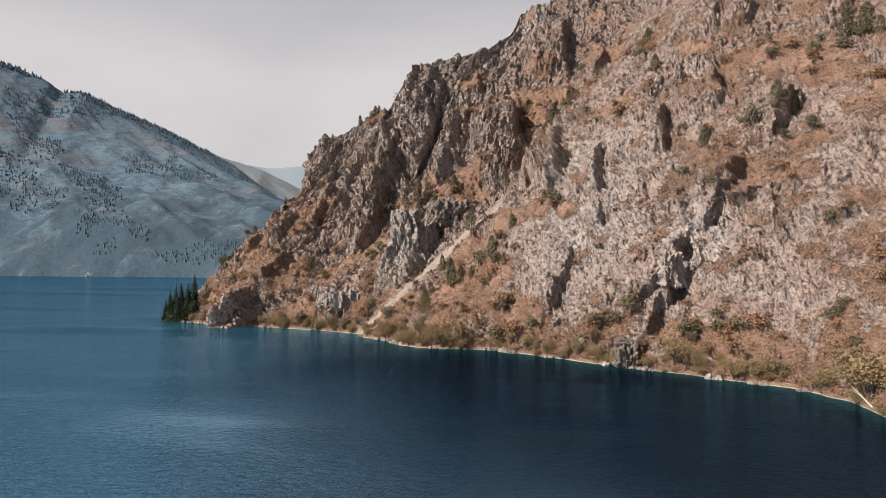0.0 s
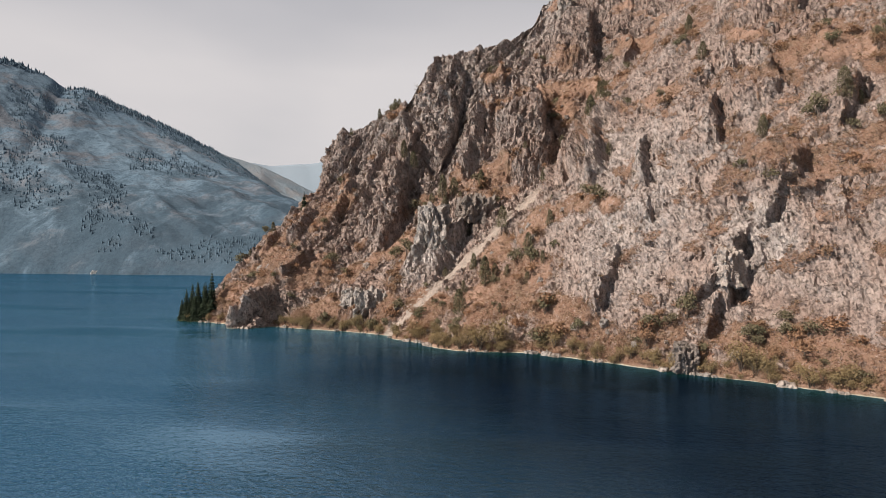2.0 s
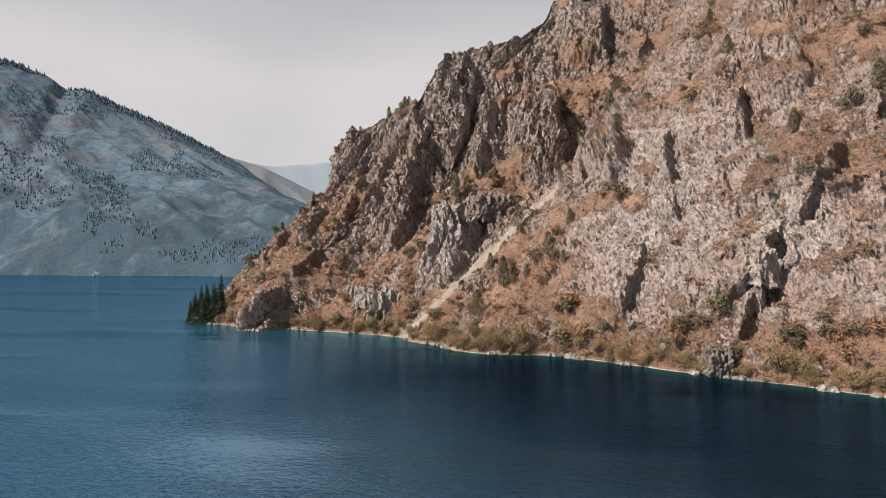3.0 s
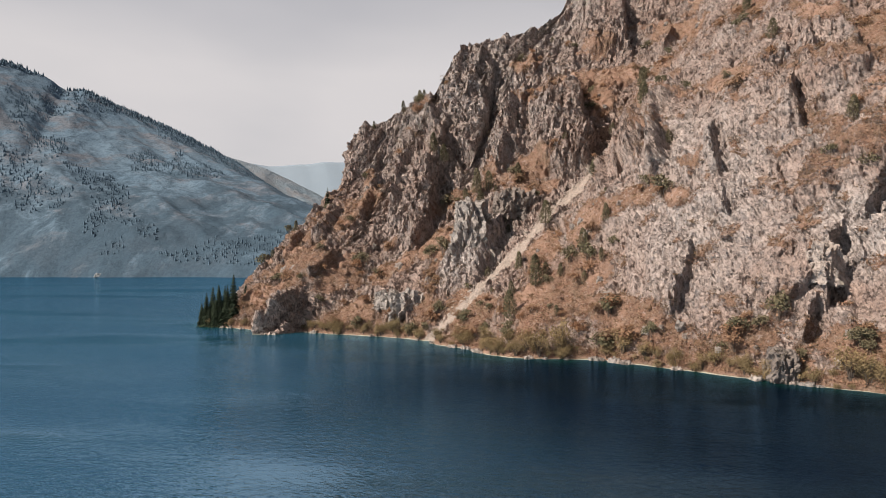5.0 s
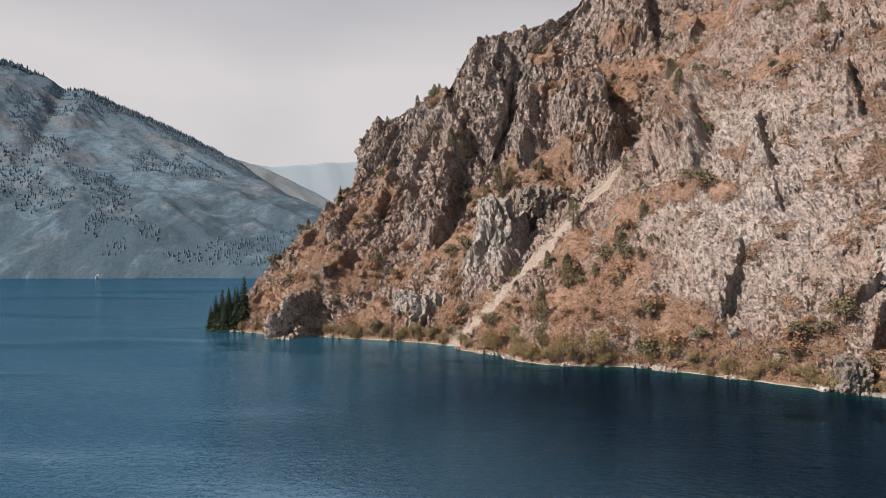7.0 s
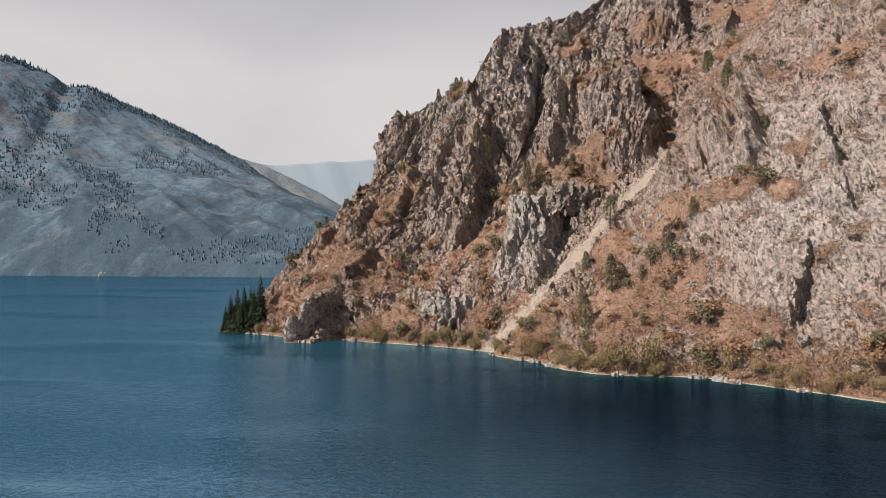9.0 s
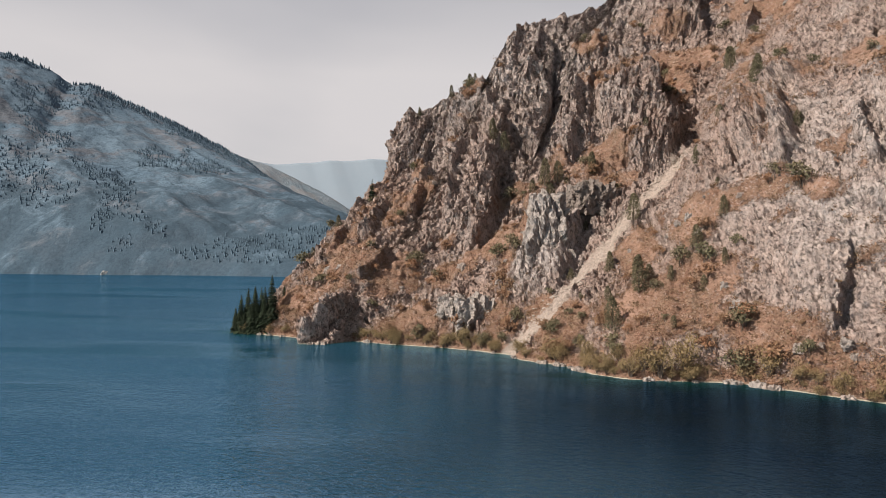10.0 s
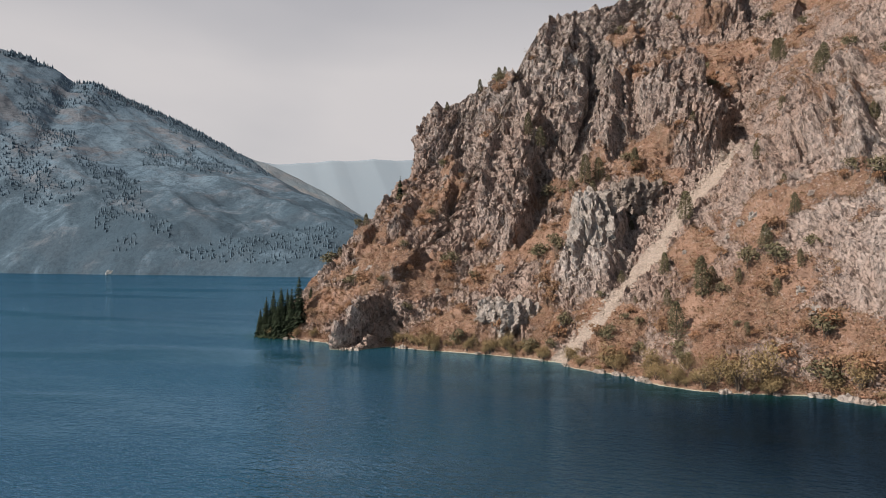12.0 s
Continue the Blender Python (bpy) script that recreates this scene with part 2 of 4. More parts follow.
def make_bark(name, a, b):
    k = Nodes(name)
    n = k.noise(6, 5, 0.7, stretch=(1, 1, 0.25))
    return k.done(k.mix(k.span(n, 0.35, 0.65), a, b), 0.95, n, 0.05, 0.1)


CLIFF, ROCK, WATER = make_cliff(), make_rock(), make_water()
PALEROCK = make_rock("pale_rock", (0.25, 0.21, 0.19), (0.50, 0.435, 0.395))
# dark slab stone; on the cleft's foot block it paints in the shade
DARK_SHADED_ROCK = make_rock("dark_shaded_rock", (0.09, 0.08, 0.075), (0.22, 0.195, 0.18))
# blue air haze is put into these base colours, palest in the last
FAR1 = make_far("hazed_far_slope", (0.094, 0.138, 0.182), (0.108, 0.150, 0.190), (0.038, 0.06, 0.081), (0.132, 0.158, 0.186), (0.122, 0.117, 0.126), 1.6)
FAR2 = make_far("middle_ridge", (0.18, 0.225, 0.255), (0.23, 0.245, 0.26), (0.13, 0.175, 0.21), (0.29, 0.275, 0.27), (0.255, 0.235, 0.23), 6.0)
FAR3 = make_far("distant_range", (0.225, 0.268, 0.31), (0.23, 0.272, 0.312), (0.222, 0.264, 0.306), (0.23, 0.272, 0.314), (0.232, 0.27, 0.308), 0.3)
NEEDLE = make_leaf("spruce_needles", (0.014, 0.022, 0.013), (0.03, 0.041, 0.02), (0.022, 0.031, 0.017))
# far needles, with the same haze put into their colour
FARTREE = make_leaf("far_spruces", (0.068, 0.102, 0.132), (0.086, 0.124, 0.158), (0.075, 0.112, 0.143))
OLIVE = make_leaf("olive_leaves", (0.19, 0.135, 0.068), (0.29, 0.20, 0.105), (0.16, 0.122, 0.066))
RUST = make_leaf("rust_leaves", (0.22, 0.11, 0.065), (0.31, 0.175, 0.10), (0.18, 0.125, 0.08))
DARK = make_leaf("juniper_needles", (0.085, 0.078, 0.046), (0.155, 0.13, 0.075), (0.135, 0.105, 0.065))
STRAW = make_leaf("dry_grass", (0.23, 0.12, 0.08), (0.31, 0.19, 0.125), (0.2, 0.12, 0.08))
SCRUB = make_leaf("low_scrub", (0.15, 0.085, 0.05), (0.22, 0.15, 0.085), (0.16, 0.11, 0.07))


def make_stone(name, a, b):
    k = Nodes(name)
    n = k.noise(1.4, 5, 0.7)
    return k.done(k.mix(k.span(n, 0.3, 0.7), k.mix(k.island(), a, b), tuple(x * 0.6 for x in a)), 0.95, n, 0.1, 0.15)


SCREE, PALE = make_stone("scree_stone", (0.42, 0.345, 0.295), (0.31, 0.255, 0.215)), make_stone("pale_far_rock", (0.30, 0.30, 0.30), (0.33, 0.33, 0.33))
BARK = make_bark("bark", (0.06, 0.045, 0.035), (0.13, 0.10, 0.08))
DEAD = make_bark("bleached_wood", (0.30, 0.27, 0.24), (0.48, 0.44, 0.40))


# ---- noise on arrays ----
def _hash(i, j, k, seed):
    h = (i * 374761393 + j * 668265263 + k * 2147483647 + seed * 974634777) & 0xFFFFFFFF
    h = ((h ^ (h >> 13)) * 1274126177) & 0xFFFFFFFF
    h = ((h ^ (h >> 16)) * 2246822519) & 0xFFFFFFFF
    return ((h ^ (h >> 15)) & 0xFFFFFF) / float(0xFFFFFF)


def vnoise(p, seed=0):
    """Smooth value noise, 0 to 1, at an array of points."""
    f = np.floor(p)
    i, j, k = (f[..., n].astype(np.int64) for n in range(3))
    u = p - f
    u = u * u * u * (u * (u * 6 - 15) + 10)
    out = 0
    for a in (0, 1):
        wa = u[..., 0] if a else 1 - u[..., 0]
        for b in (0, 1):
            wb = u[..., 1] if b else 1 - u[..., 1]
            for c in (0, 1):
                wc = u[..., 2] if c else 1 - u[..., 2]
                out = out + wa * wb * wc * _hash(i + a, j + b, k + c, seed)
    return out


def fbm(p, octaves=4, seed=0, gain=0.5):
    out, amp, total = 0, 1.0, 0.0
    for n in range(octaves):
        out, total = out + amp * vnoise(p * 2.03**n + 17.3 * n, seed + n), total + amp
        amp *= gain
    return out / total


def ridged(p, octaves=4, seed=0, gain=0.55):
    out, amp, total = 0, 1.0, 0.0
    for n in range(octaves):
        out, total = out + amp * (1 - np.abs(2 * vnoise(p * 2.03**n + 9.1 * n, seed + n) - 1)), total + amp
        amp *= gain
    return out / total


def cracks(p, seed=0):
    """Jointed blocks: the gap to the next block, a level for each block and the tilt of its face."""
    f = np.floor(p).astype(np.int64)
    best, second = np.full(p.shape[:-1], 9.0), np.full(p.shape[:-1], 9.0)
    level, face = np.zeros(p.shape[:-1]), np.zeros(p.shape[:-1])
    for a in (-1, 0, 1):
        for b in (-1, 0, 1):
            for c in (-1, 0, 1):
                i, j, k = f[..., 0] + a, f[..., 1] + b, f[..., 2] + c
                off = [p[..., n] - g - _hash(i, j, k, seed + n) for n, g in enumerate((i, j, k))]
                d = (off[0] ** 4 + off[1] ** 4 + off[2] ** 4) ** 0.25
                near = d < best
                second = np.where(near, best, np.minimum(second, d))
                one = _hash(i, j, k, seed + 7)
                level = np.where(near, one, level)
                face = np.where(near, (_hash(i, j, k, seed + 8) - 0.5) * 2 * off[0] + (one * 7.3 % 1 - 0.35) * 1.6 * off[2], face)
                best = np.where(near, d, best)
    return second - best, level, face


# ---- the plan: s runs along the shore, n into the mountain ----
ORIGIN = np.array([14.0, 141.4])
ALONG, INTO = np.array([-0.93, 0.3676]), np.array([0.3676, 0.93])


def world_xyz(s, n, z):
    return np.stack([ORIGIN[0] + s * ALONG[0] + n * INTO[0], ORIGIN[1] + s * ALONG[1] + n * INTO[1], z + 0 * s], -1)


SHORE = [(-110, -110), (-75, -66), (-50, -40), (-36, -26), (-28, -10), (-20, -3.5), (0, 0.3), (20, 2.6), (36, 5.4), (50, 8.2), (58, 4.5),
         (68, 0), (76, 1), (84, 6.5), (95, 8.2), (101, 12.5), (110, 14.4), (122, 13.6), (138, 10.4), (146, 10), (148.5, 9), (150, 1), (152, -1.2), (156, -1.2), (159, 1.5),
         (166, 5.5), (176, 5), (186, 3), (192, 2), (198, 6), (215, 40)]
LEVELS = (0, 16, 32, 50, 75, 105, 118, 140, 180)
# how far back the slope lies at each level, section by section
BAY_SECTIONS = {   # the wall above the bay
    -75: (-66, -42, -25, -6, 20, 50, 63, 85, 125), -40: (-25, -7, 6, 21, 45, 73, 85, 105, 140), -20: (-4, 8, 16, 24, 46, 74, 87, 110, 145),
    -8: (-2, 10, 16, 22, 44, 74, 88, 112, 147), 0: (0, 15, 20, 25, 44, 75, 90, 116, 150), 10: (2, 15, 19, 28, 42, 74, 92, 122, 155),
    20: (3, 10, 19, 29, 42, 80, 99, 130, 160),
}
BUTTRESS_SECTIONS = {   # the pink buttress and its edge over the chute
    30: (5, 12, 20, 31, 46, 84, 104, 138, 165), 40: (6, 12, 22, 33, 54, 94, 113, 145, 170), 50: (8, 18, 28, 39, 62, 108, 124, 152, 178),
    58: (4, 19, 29, 42, 68, 124, 137, 160, 185), 64: (2, 20, 31, 46, 76, 126, 139, 160, 185), 67.5: (1, 20, 32, 48, 80, 126, 138, 158, 182),
    71.5: (0, 22, 42, 62, 95, 126, 138, 158, 182), 77: (1, 26, 47, 74, 102, 127, 138, 156, 180),
}
TOWER_SECTIONS = {   # the gully, the towers and the point
    84: (6.5, 26, 49, 77, 94, 127, 137, 154, 178), 92: (8, 27, 50, 74, 89, 125, 135, 152, 175), 100: (11, 28, 48, 67, 87, 118, 130, 150, 173),
    112: (14, 28, 46, 65, 86, 106, 128, 151, 173), 120: (14, 28, 47, 63, 84, 103, 126, 151, 173), 130: (12, 28, 52, 64, 83, 102, 112, 151, 172),
    141: (10, 28, 46, 56, 75, 97, 105, 151, 170), 150: (2, 16, 42, 58, 77, 97, 109, 130, 160), 160: (2, 15, 35, 55, 78, 97, 104, 116, 140),
    185: (5, 17, 30, 49, 72, 94, 102, 115, 140),
}
SECTIONS = {**BAY_SECTIONS, **BUTTRESS_SECTIONS, **TOWER_SECTIONS}
CREST = [(-110, 168), (-40, 178), (40, 182), (80, 174), (98, 162), (113, 158), (118, 156), (121, 153), (122.8, 139), (126, 132), (130, 127.5), (134, 124.5), (138, 122), (141, 120), (146, 116),
         (151, 110), (152.5, 102), (153.5, 95), (157, 93), (162, 94.5), (170, 87.5), (174, 83.5), (180, 80.5), (186, 80), (189, 77), (191, 70), (200, 52), (218, 25), (240, 6)]
FLANK = [(0, 194), (8, 192), (14, 190), (22, 187), (34, 180.5), (43, 181), (52, 179), (60, 180), (68, 184.5), (76, 188.5), (90, 189), (180, 189)]


def lerp(rows, x):
    return np.interp(x, [r[0] for r in rows], [r[1] for r in rows])


def blur(g, size):
    k = np.exp(-0.5 * (np.arange(-3 * size, 3 * size + 1) / size) ** 2)
    k /= k.sum()
    for axis in (0, 1):
        g = np.apply_along_axis(lambda v: np.convolve(np.pad(v, 3 * size, mode="edge"), k, "valid"), axis, g)
    return g


GRID_S, GRID_Z = np.arange(-110, 245, 2.0), np.arange(0, 190, 2.0)


def lay_plan():
    rows = np.array([np.interp(GRID_Z, LEVELS, SECTIONS[s]) for s in SECTIONS])
    g = np.array([np.interp(GRID_S, list(SECTIONS), rows[:, j]) for j in range(len(GRID_Z))]).T
    left = GRID_S < -75
    g[left] += ((GRID_S[left] + 75) * 1.2)[:, None]
    return blur(g, 1)


PLAN = lay_plan()


def depth(s, z):
    """How far into the mountain the smooth slope lies at s along the shore and z above the water."""
    s, z = np.asarray(s, float), np.asarray(z, float)
    a = np.clip((s - GRID_S[0]) / 2, 0, len(GRID_S) - 1.001)
    b = np.clip((z - GRID_Z[0]) / 2, 0, len(GRID_Z) - 1.001)
    i, j = a.astype(int), b.astype(int)
    u, v = a - i, b - j
    g = PLAN
    n = (g[i, j] * (1 - u) + g[i + 1, j] * u) * (1 - v) + (g[i, j + 1] * (1 - u) + g[i + 1, j + 1] * u) * v
    sea = lerp(SHORE, s) - np.interp(s, GRID_S, g[:, 0])
    n = n + sea * np.exp(-np.maximum(z, 0) / 7.0) + np.minimum(z, 0) * 1.2
    over = s - lerp(FLANK, z)
    return n + 2.6 * (np.sqrt(over * over + 9) + over) / 2


# crags that stand proud of the slope: middle (along, height), half width, half height, lean, throw
TOWERS = [(138, 86, 11, 27, 0.28, 6.5), (117.5, 72, 5.5, 17, 0.2, 6.0), (95.5, 70, 9.5, 18, 0.5, 8.0), (140, 46, 8, 17, 0.35, 6.5), (178, 68, 8, 11, 0.1, 3.0),
          (161, 79, 4.5, 10, 0.25, 4.0), (155.0, 5.0, 2.6, 9.5, -0.15, 7.5), (168, 36, 4.5, 7, 0.2, 4.0), (176, 27, 5, 6, 0.2, 3.0), (157, 21, 6, 4.5, 0.1, 3.5),
          (104, 24, 6.5, 10, 0.1, 3.0), (151, 62, 5, 12, 0.3, 3.5)]
WALLS = [(58, 58, 5, 9, 0.2, 5.0), (48, 52, 5, 10, 0.2, 4.0), (64, 47, 2.6, 7, 0.3, 3.0), (50, 68, 6, 6, 0.2, 3.5), (14.5, 21, 5.5, 6, 0.0, 3.5), (8, 96, 10, 7, 0.1, 4.0), (9, 69, 7, 8, 0.3, 3.0), (98, 126, 9, 16, 0.3, 6.0), (72, 110, 6, 9, 0.2, 4.0),
         (30, 42, 4, 9, 0.2, 1.6), (22, 58, 8, 9, 0.2, 1.6), (-22, 40, 8, 8, 0.1, 1.8), (-1, 44, 6, 7, 0.3, 2.4), (38, 20, 5, 10, 0.1, 1.6), (48, 62, 6, 7, 0.3, 2.6)]
# clefts: corners of the line from top to foot, half width, depth
HIGH_CLEFTS = [(((151, 90), (140, 75), (128, 58)), 3.6, 7.5), (((133, 94), (124, 81), (123, 62)), 2.6, 6.0), (((113, 91), (108, 66)), 2.2, 4.5), (((93, 88), (82, 72), (76, 58)), 4.0, 8.0),
               (((169, 78), (163, 58)), 1.5, 3.6), (((159, 54), (152, 34)), 1.6, 3.8), (((92, 140), (84, 112)), 2.2, 5.0), (((184, 64), (178, 50)), 1.6, 3.0),
               (((147, 62), (141, 40)), 1.2, 3.0), (((137, 112), (132, 92)), 1.4, 3.4), (((4, 78), (-1, 66)), 1.4, 3.2), (((118, 118), (111, 98)), 1.5, 3.5)]
LOW_CLEFTS = [(((-17, 61), (-14, 55)), 2.2, 4.5), (((-9, 50), (-7, 42)), 1.7, 4.5), (((-3, 38), (0, 32)), 1.0, 2.6), (((5, 26), (6.5, 16)), 2.2, 5.0), (((9, 12), (11, 5)), 1.4, 3.4),
              (((31, 54), (28, 44), (26, 34)), 1.1, 3.4), (((48, 64), (42, 46)), 1.3, 3.4), (((33, 26), (34, 12)), 0.9, 2.4), (((14, 63), (10, 47)), 1.7, 4.2), (((99, 36), (96.5, 24), (95.5, 18)), 1.8, 4.5),
              (((51, 60), (48, 44)), 1.1, 3.2), (((59, 58), (56, 46)), 0.9, 2.6), (((132, 56), (129, 28)), 2.2, 3.4), (((-2, 50), (-5, 41)), 0.9, 2.6)]
CLEFTS = HIGH_CLEFTS + LOW_CLEFTS
# dry grass: middle, half width along the shore, half height
HIGH_MEADOWS = [(-10, 76, 18, 8), (8, 84, 8, 4), (-28, 58, 8, 5), (-25, 68, 9, 6), (30, 67, 8, 3.5), (86, 95, 14, 6), (70, 95, 8, 5), (84, 82, 4, 8), (100, 56, 9, 7), (60, 112, 12, 8),
                (6, 52, 5, 4), (48, 39, 10, 3.5), (60, 36, 7, 3), (157, 42, 4, 10), (-40, 62, 12, 8), (5, 88, 12, 4), (66, 31, 7, 5), (163, 54, 4, 4), (118, 104, 6, 4), (-22, 50, 6, 4)]
LOW_MEADOWS = [(123, 28, 5, 6), (130, 19, 9, 6), (146, 17, 5, 9), (132, 6, 16, 5), (176, 11, 11, 7), (90, 9, 10, 6), (72, 12, 16, 9), (59, 20, 10, 6), (51, 10, 10, 6), (110, 9, 8, 7),
               (2, 6, 6, 4), (162, 20, 3, 9), (139, 27, 5, 5), (78, 24, 6, 8), (24, 7, 9, 3), (-15, 7, 9, 4), (-27, 8, 6, 5), (40, 6, 8, 3), (168, 23, 5, 4), (115, 19, 4, 6)]
MEADOWS = HIGH_MEADOWS + LOW_MEADOWS
CHUTE = [(102, 0), (97, 9), (92, 17), (89, 25), (87, 35), (83, 46), (76, 54), (71, 58)]


def segment(s, z, a, b):
    """Signed distance from a line (positive towards smaller s), and how far along it."""
    (s1, z1), (s2, z2) = a, b
    ds, dz = s2 - s1, z2 - z1
    size = math.hypot(ds, dz)
    t = ((s - s1) * ds + (z - z1) * dz) / size**2
    return -((s - s1) * -dz + (z - z1) * ds) / size * (1 if dz < 0 else -1), t


def zones(s, z):
    """Shares of dry grass, scree, grey stone and pale shore at places of the slope."""
    p = np.stack([s, 0 * s, z], -1)
    wob = fbm(p / 9.0, 4, 31) - 0.5
    grass = np.zeros_like(s)
    for ms, mz, a, b in MEADOWS:
        r = np.sqrt(((s - ms) / a) ** 2 + ((z - mz) / b) ** 2)
        grass = np.maximum(grass, np.clip((1.2 - r) * 1.45 + wob * 3.2, 0, 1))
    patchy = fbm(p / (16.0, 1, 11.0), 5, 41, 0.6)
    grass = np.maximum(grass, np.clip((patchy - 0.59) * 9, 0, 0.7))
    flecks = fbm(p / (5.0, 1, 3.6), 4, 43, 0.6)
    grass = np.maximum(grass, np.clip((flecks - 0.585) * 9, 0, 0.6) * np.clip((100 - s) / 30, 0.35, 1))
    grass = np.maximum(grass, np.clip(1.7 - z / 2.2 + wob, 0, 0.95) * (s < 187))
    path_s = np.interp(z, [c[1] for c in CHUTE], [c[0] for c in CHUTE])
    width = np.interp(z, [0, 12, 30, 45, 56, 60], [3.4, 2.3, 1.8, 2.8, 2.4, 0.0])
    scree = np.clip(1.4 - np.abs(s - path_s + wob * 7) / np.maximum(width, 0.01), 0, 1) * (z < 60)
    bare = np.clip(1.5 - np.hypot((s - 153) / 6, (z - 5) / 9), 0, 1)
    grass = grass * (1 - bare)
    grey = np.clip((z - 52) / 30, 0, 1) * np.clip((s - 95) / 25, 0, 1) * 0.4
    grey = np.maximum(grey, 0.45 * np.clip(1.4 - np.hypot((s - 32) / 22, (z - 36) / 24), 0, 1))
    grey = np.maximum(grey, np.clip(1.3 - np.hypot((s - 104) / 9, (z - 27) / 12), 0, 0.8))
    grey = np.maximum(grey, np.clip(1.3 - np.hypot((s - 4) / 9, (z - 29) / 9), 0, 0.7))
    lip = np.clip(1.0 - z / np.maximum(0.3 + 0.4 * wob, 0.05), 0, 1)
    return np.clip(grass, 0, 1), scree, grey, lip


def buttresses(p, size, lean, seed):
    """Rows of leaning ribs that swell slowly and break off sharply on one side, 0 to 1."""
    x = (p[..., 0] - lean * p[..., 2] + 1.1 * size * (fbm(p / (2.2 * size, 3 * size, 3.2 * size), 4, seed, 0.6) - 0.5)) / size
    cell = np.floor(x)
    u = x - cell
    one = _hash(cell.astype(np.int64), 0 * cell.astype(np.int64), 0 * cell.astype(np.int64), seed + 5)
    along = np.clip(2.4 * (fbm(np.stack([cell * 3.7, 0 * cell, p[..., 2] / (2.6 * size)], -1), 2, seed + 9) - 0.28), 0, 1.3)
    return (np.clip(1 - u, 0, 1) ** 1.3 * np.clip(u / 0.1, 0, 1)) * (0.35 + 0.65 * one) * along


def relief(s, n, z, grass, scree):
    """How far the rock stands out from the smooth slope."""
    p = np.stack([s, n, z], -1)
    q = p + 6.0 * np.stack([fbm(p / 14.0, 3, 3 + k) - 0.5 for k in range(3)], -1)
    q[..., 0], q[..., 2] = q[..., 0] - 0.2 * z, q[..., 2] + 0.22 * s
    tall = np.clip((z - 40) / 20, 0, 1) * np.clip((s - 85) / 15, 0, 1)      # the fluted towers under the crest
    face_on = 1 - 0.4 * np.clip((75 - s) / 20, 0, 1) * np.clip((72 - z) / 12, 0, 1)      # the plainer wall above the bay
    d = (1.8 + 1.6 * tall) * (buttresses(p, 17.0, 0.35, 11) - 0.3) * face_on
    d = d + (1.8 + 1.7 * tall) * (buttresses(p + 40, 7.0, 0.25, 21) - 0.3) * (0.4 + 0.6 * face_on)
    d = d + (0.3 + 0.8 * tall) * (buttresses(p + 90, 2.8, 0.2, 24) - 0.3)
    gap, level, face = cracks(q / (8.0, 8.0, 18.0), 45)
    d = d + (1.3 * (level - 0.5) + 2.0 * face - 0.7 * np.clip(1 - gap / 0.1, 0, 1)) * face_on
    gap, level, face = cracks(q / (3.0, 3.0, 6.5), 51)
    d = d + (1.0 * (level - 0.5) + 1.4 * face - 0.5 * np.clip(1 - gap / 0.1, 0, 1)) * (0.15 + 0.85 * face_on**2)
    gap, level, face = cracks((q + 0.3 * p) / (1.2, 1.2, 3.6), 61)
    d = d + (0.6 * (level - 0.5) + 0.8 * face - 0.25 * np.clip(1 - gap / 0.12, 0, 1)) * (0.3 + 0.7 * face_on**2)
    d = d + 0.5 * (ridged(q / (2.2, 2.2, 6.0), 3, 71) - 0.6)
    soft = 1.6 * (fbm(p / 7.0, 3, 81) - 0.5) + 0.9 * (fbm(p / 1.5, 2, 91) - 0.5)
    knobs = np.clip((fbm(p / 3.2, 3, 95) - 0.56) * 9, 0, 1) * 1.3
    calm = np.clip(np.maximum(grass * 0.75, scree), 0, 1)
    d = d * (1 - calm) + (soft + knobs * (1 - scree)) * calm
    wob = 5.0 * (fbm(p / 9.0, 5, 101, 0.65) - 0.5)
    patch = np.clip(0.5 + 1.4 * (fbm(p / (6.0, 6.0, 5.0), 3, 111, 0.6) - 0.3), 0.45, 1.2)
    broken = np.clip(-0.1 + 3.8 * (fbm(p / (7.0, 7.0, 5.0), 3, 117, 0.6) - 0.3), 0.15, 1.25)
    flute = 0.5 + 0.75 * ridged((p + 23) / (2.6, 2.6, 9.0), 3, 121)
    for ms, mz, a, b, lean, throw in TOWERS + WALLS:
        u = (s - ms - lean * (z - mz) + wob) / a
        r = (np.abs(u) ** 3.5 + np.abs((z - mz + 0.7 * wob) / b) ** 3.5) ** (1 / 3.5)
        d = d + throw * np.clip((1.1 - r) * np.where(u < 0, 0.9 * a / 1.6, 0.55 * a / 1.6), 0, 1) * (0.9 - 0.28 * u) * flute
    chip = 2.0 * (fbm(p / 2.4, 3, 131, 0.6) - 0.5)
    for line, half, deep in CLEFTS:
        gap = np.full(s.shape, 99.0)
        for a, b in zip(line[:-1], line[1:]):
            x, k = segment(s, z, a, b)
            size = math.hypot(b[0] - a[0], b[1] - a[1])
            past = np.maximum(np.maximum(-k, k - 1), 0) * size
            near = np.hypot(x, 1.6 * past)
            gap = np.where(near < np.abs(gap), np.where(x < 0, -near, near), gap)
        w = gap + 0.45 * wob + chip
        cut = np.where(w < 0, np.clip(1 + w / (0.6 * half), 0, 1), np.clip(1 - w / (1.5 * half), 0, 1))
        shoulder = np.clip((-w - 0.2 * half) / (0.5 * half), 0, 1) * np.clip(1 + w / (4.0 * half), 0, 1)
        d = d + deep * broken * (0.85 * shoulder - 0.45 * np.clip(cut * 1.5, 0, 1)) * np.clip(1.6 - np.abs(gap) / (3.0 * half), 0, 1)
    return d * np.clip((z + 1.5) / 3.0, 0.3, 1) - 1.0 * scree


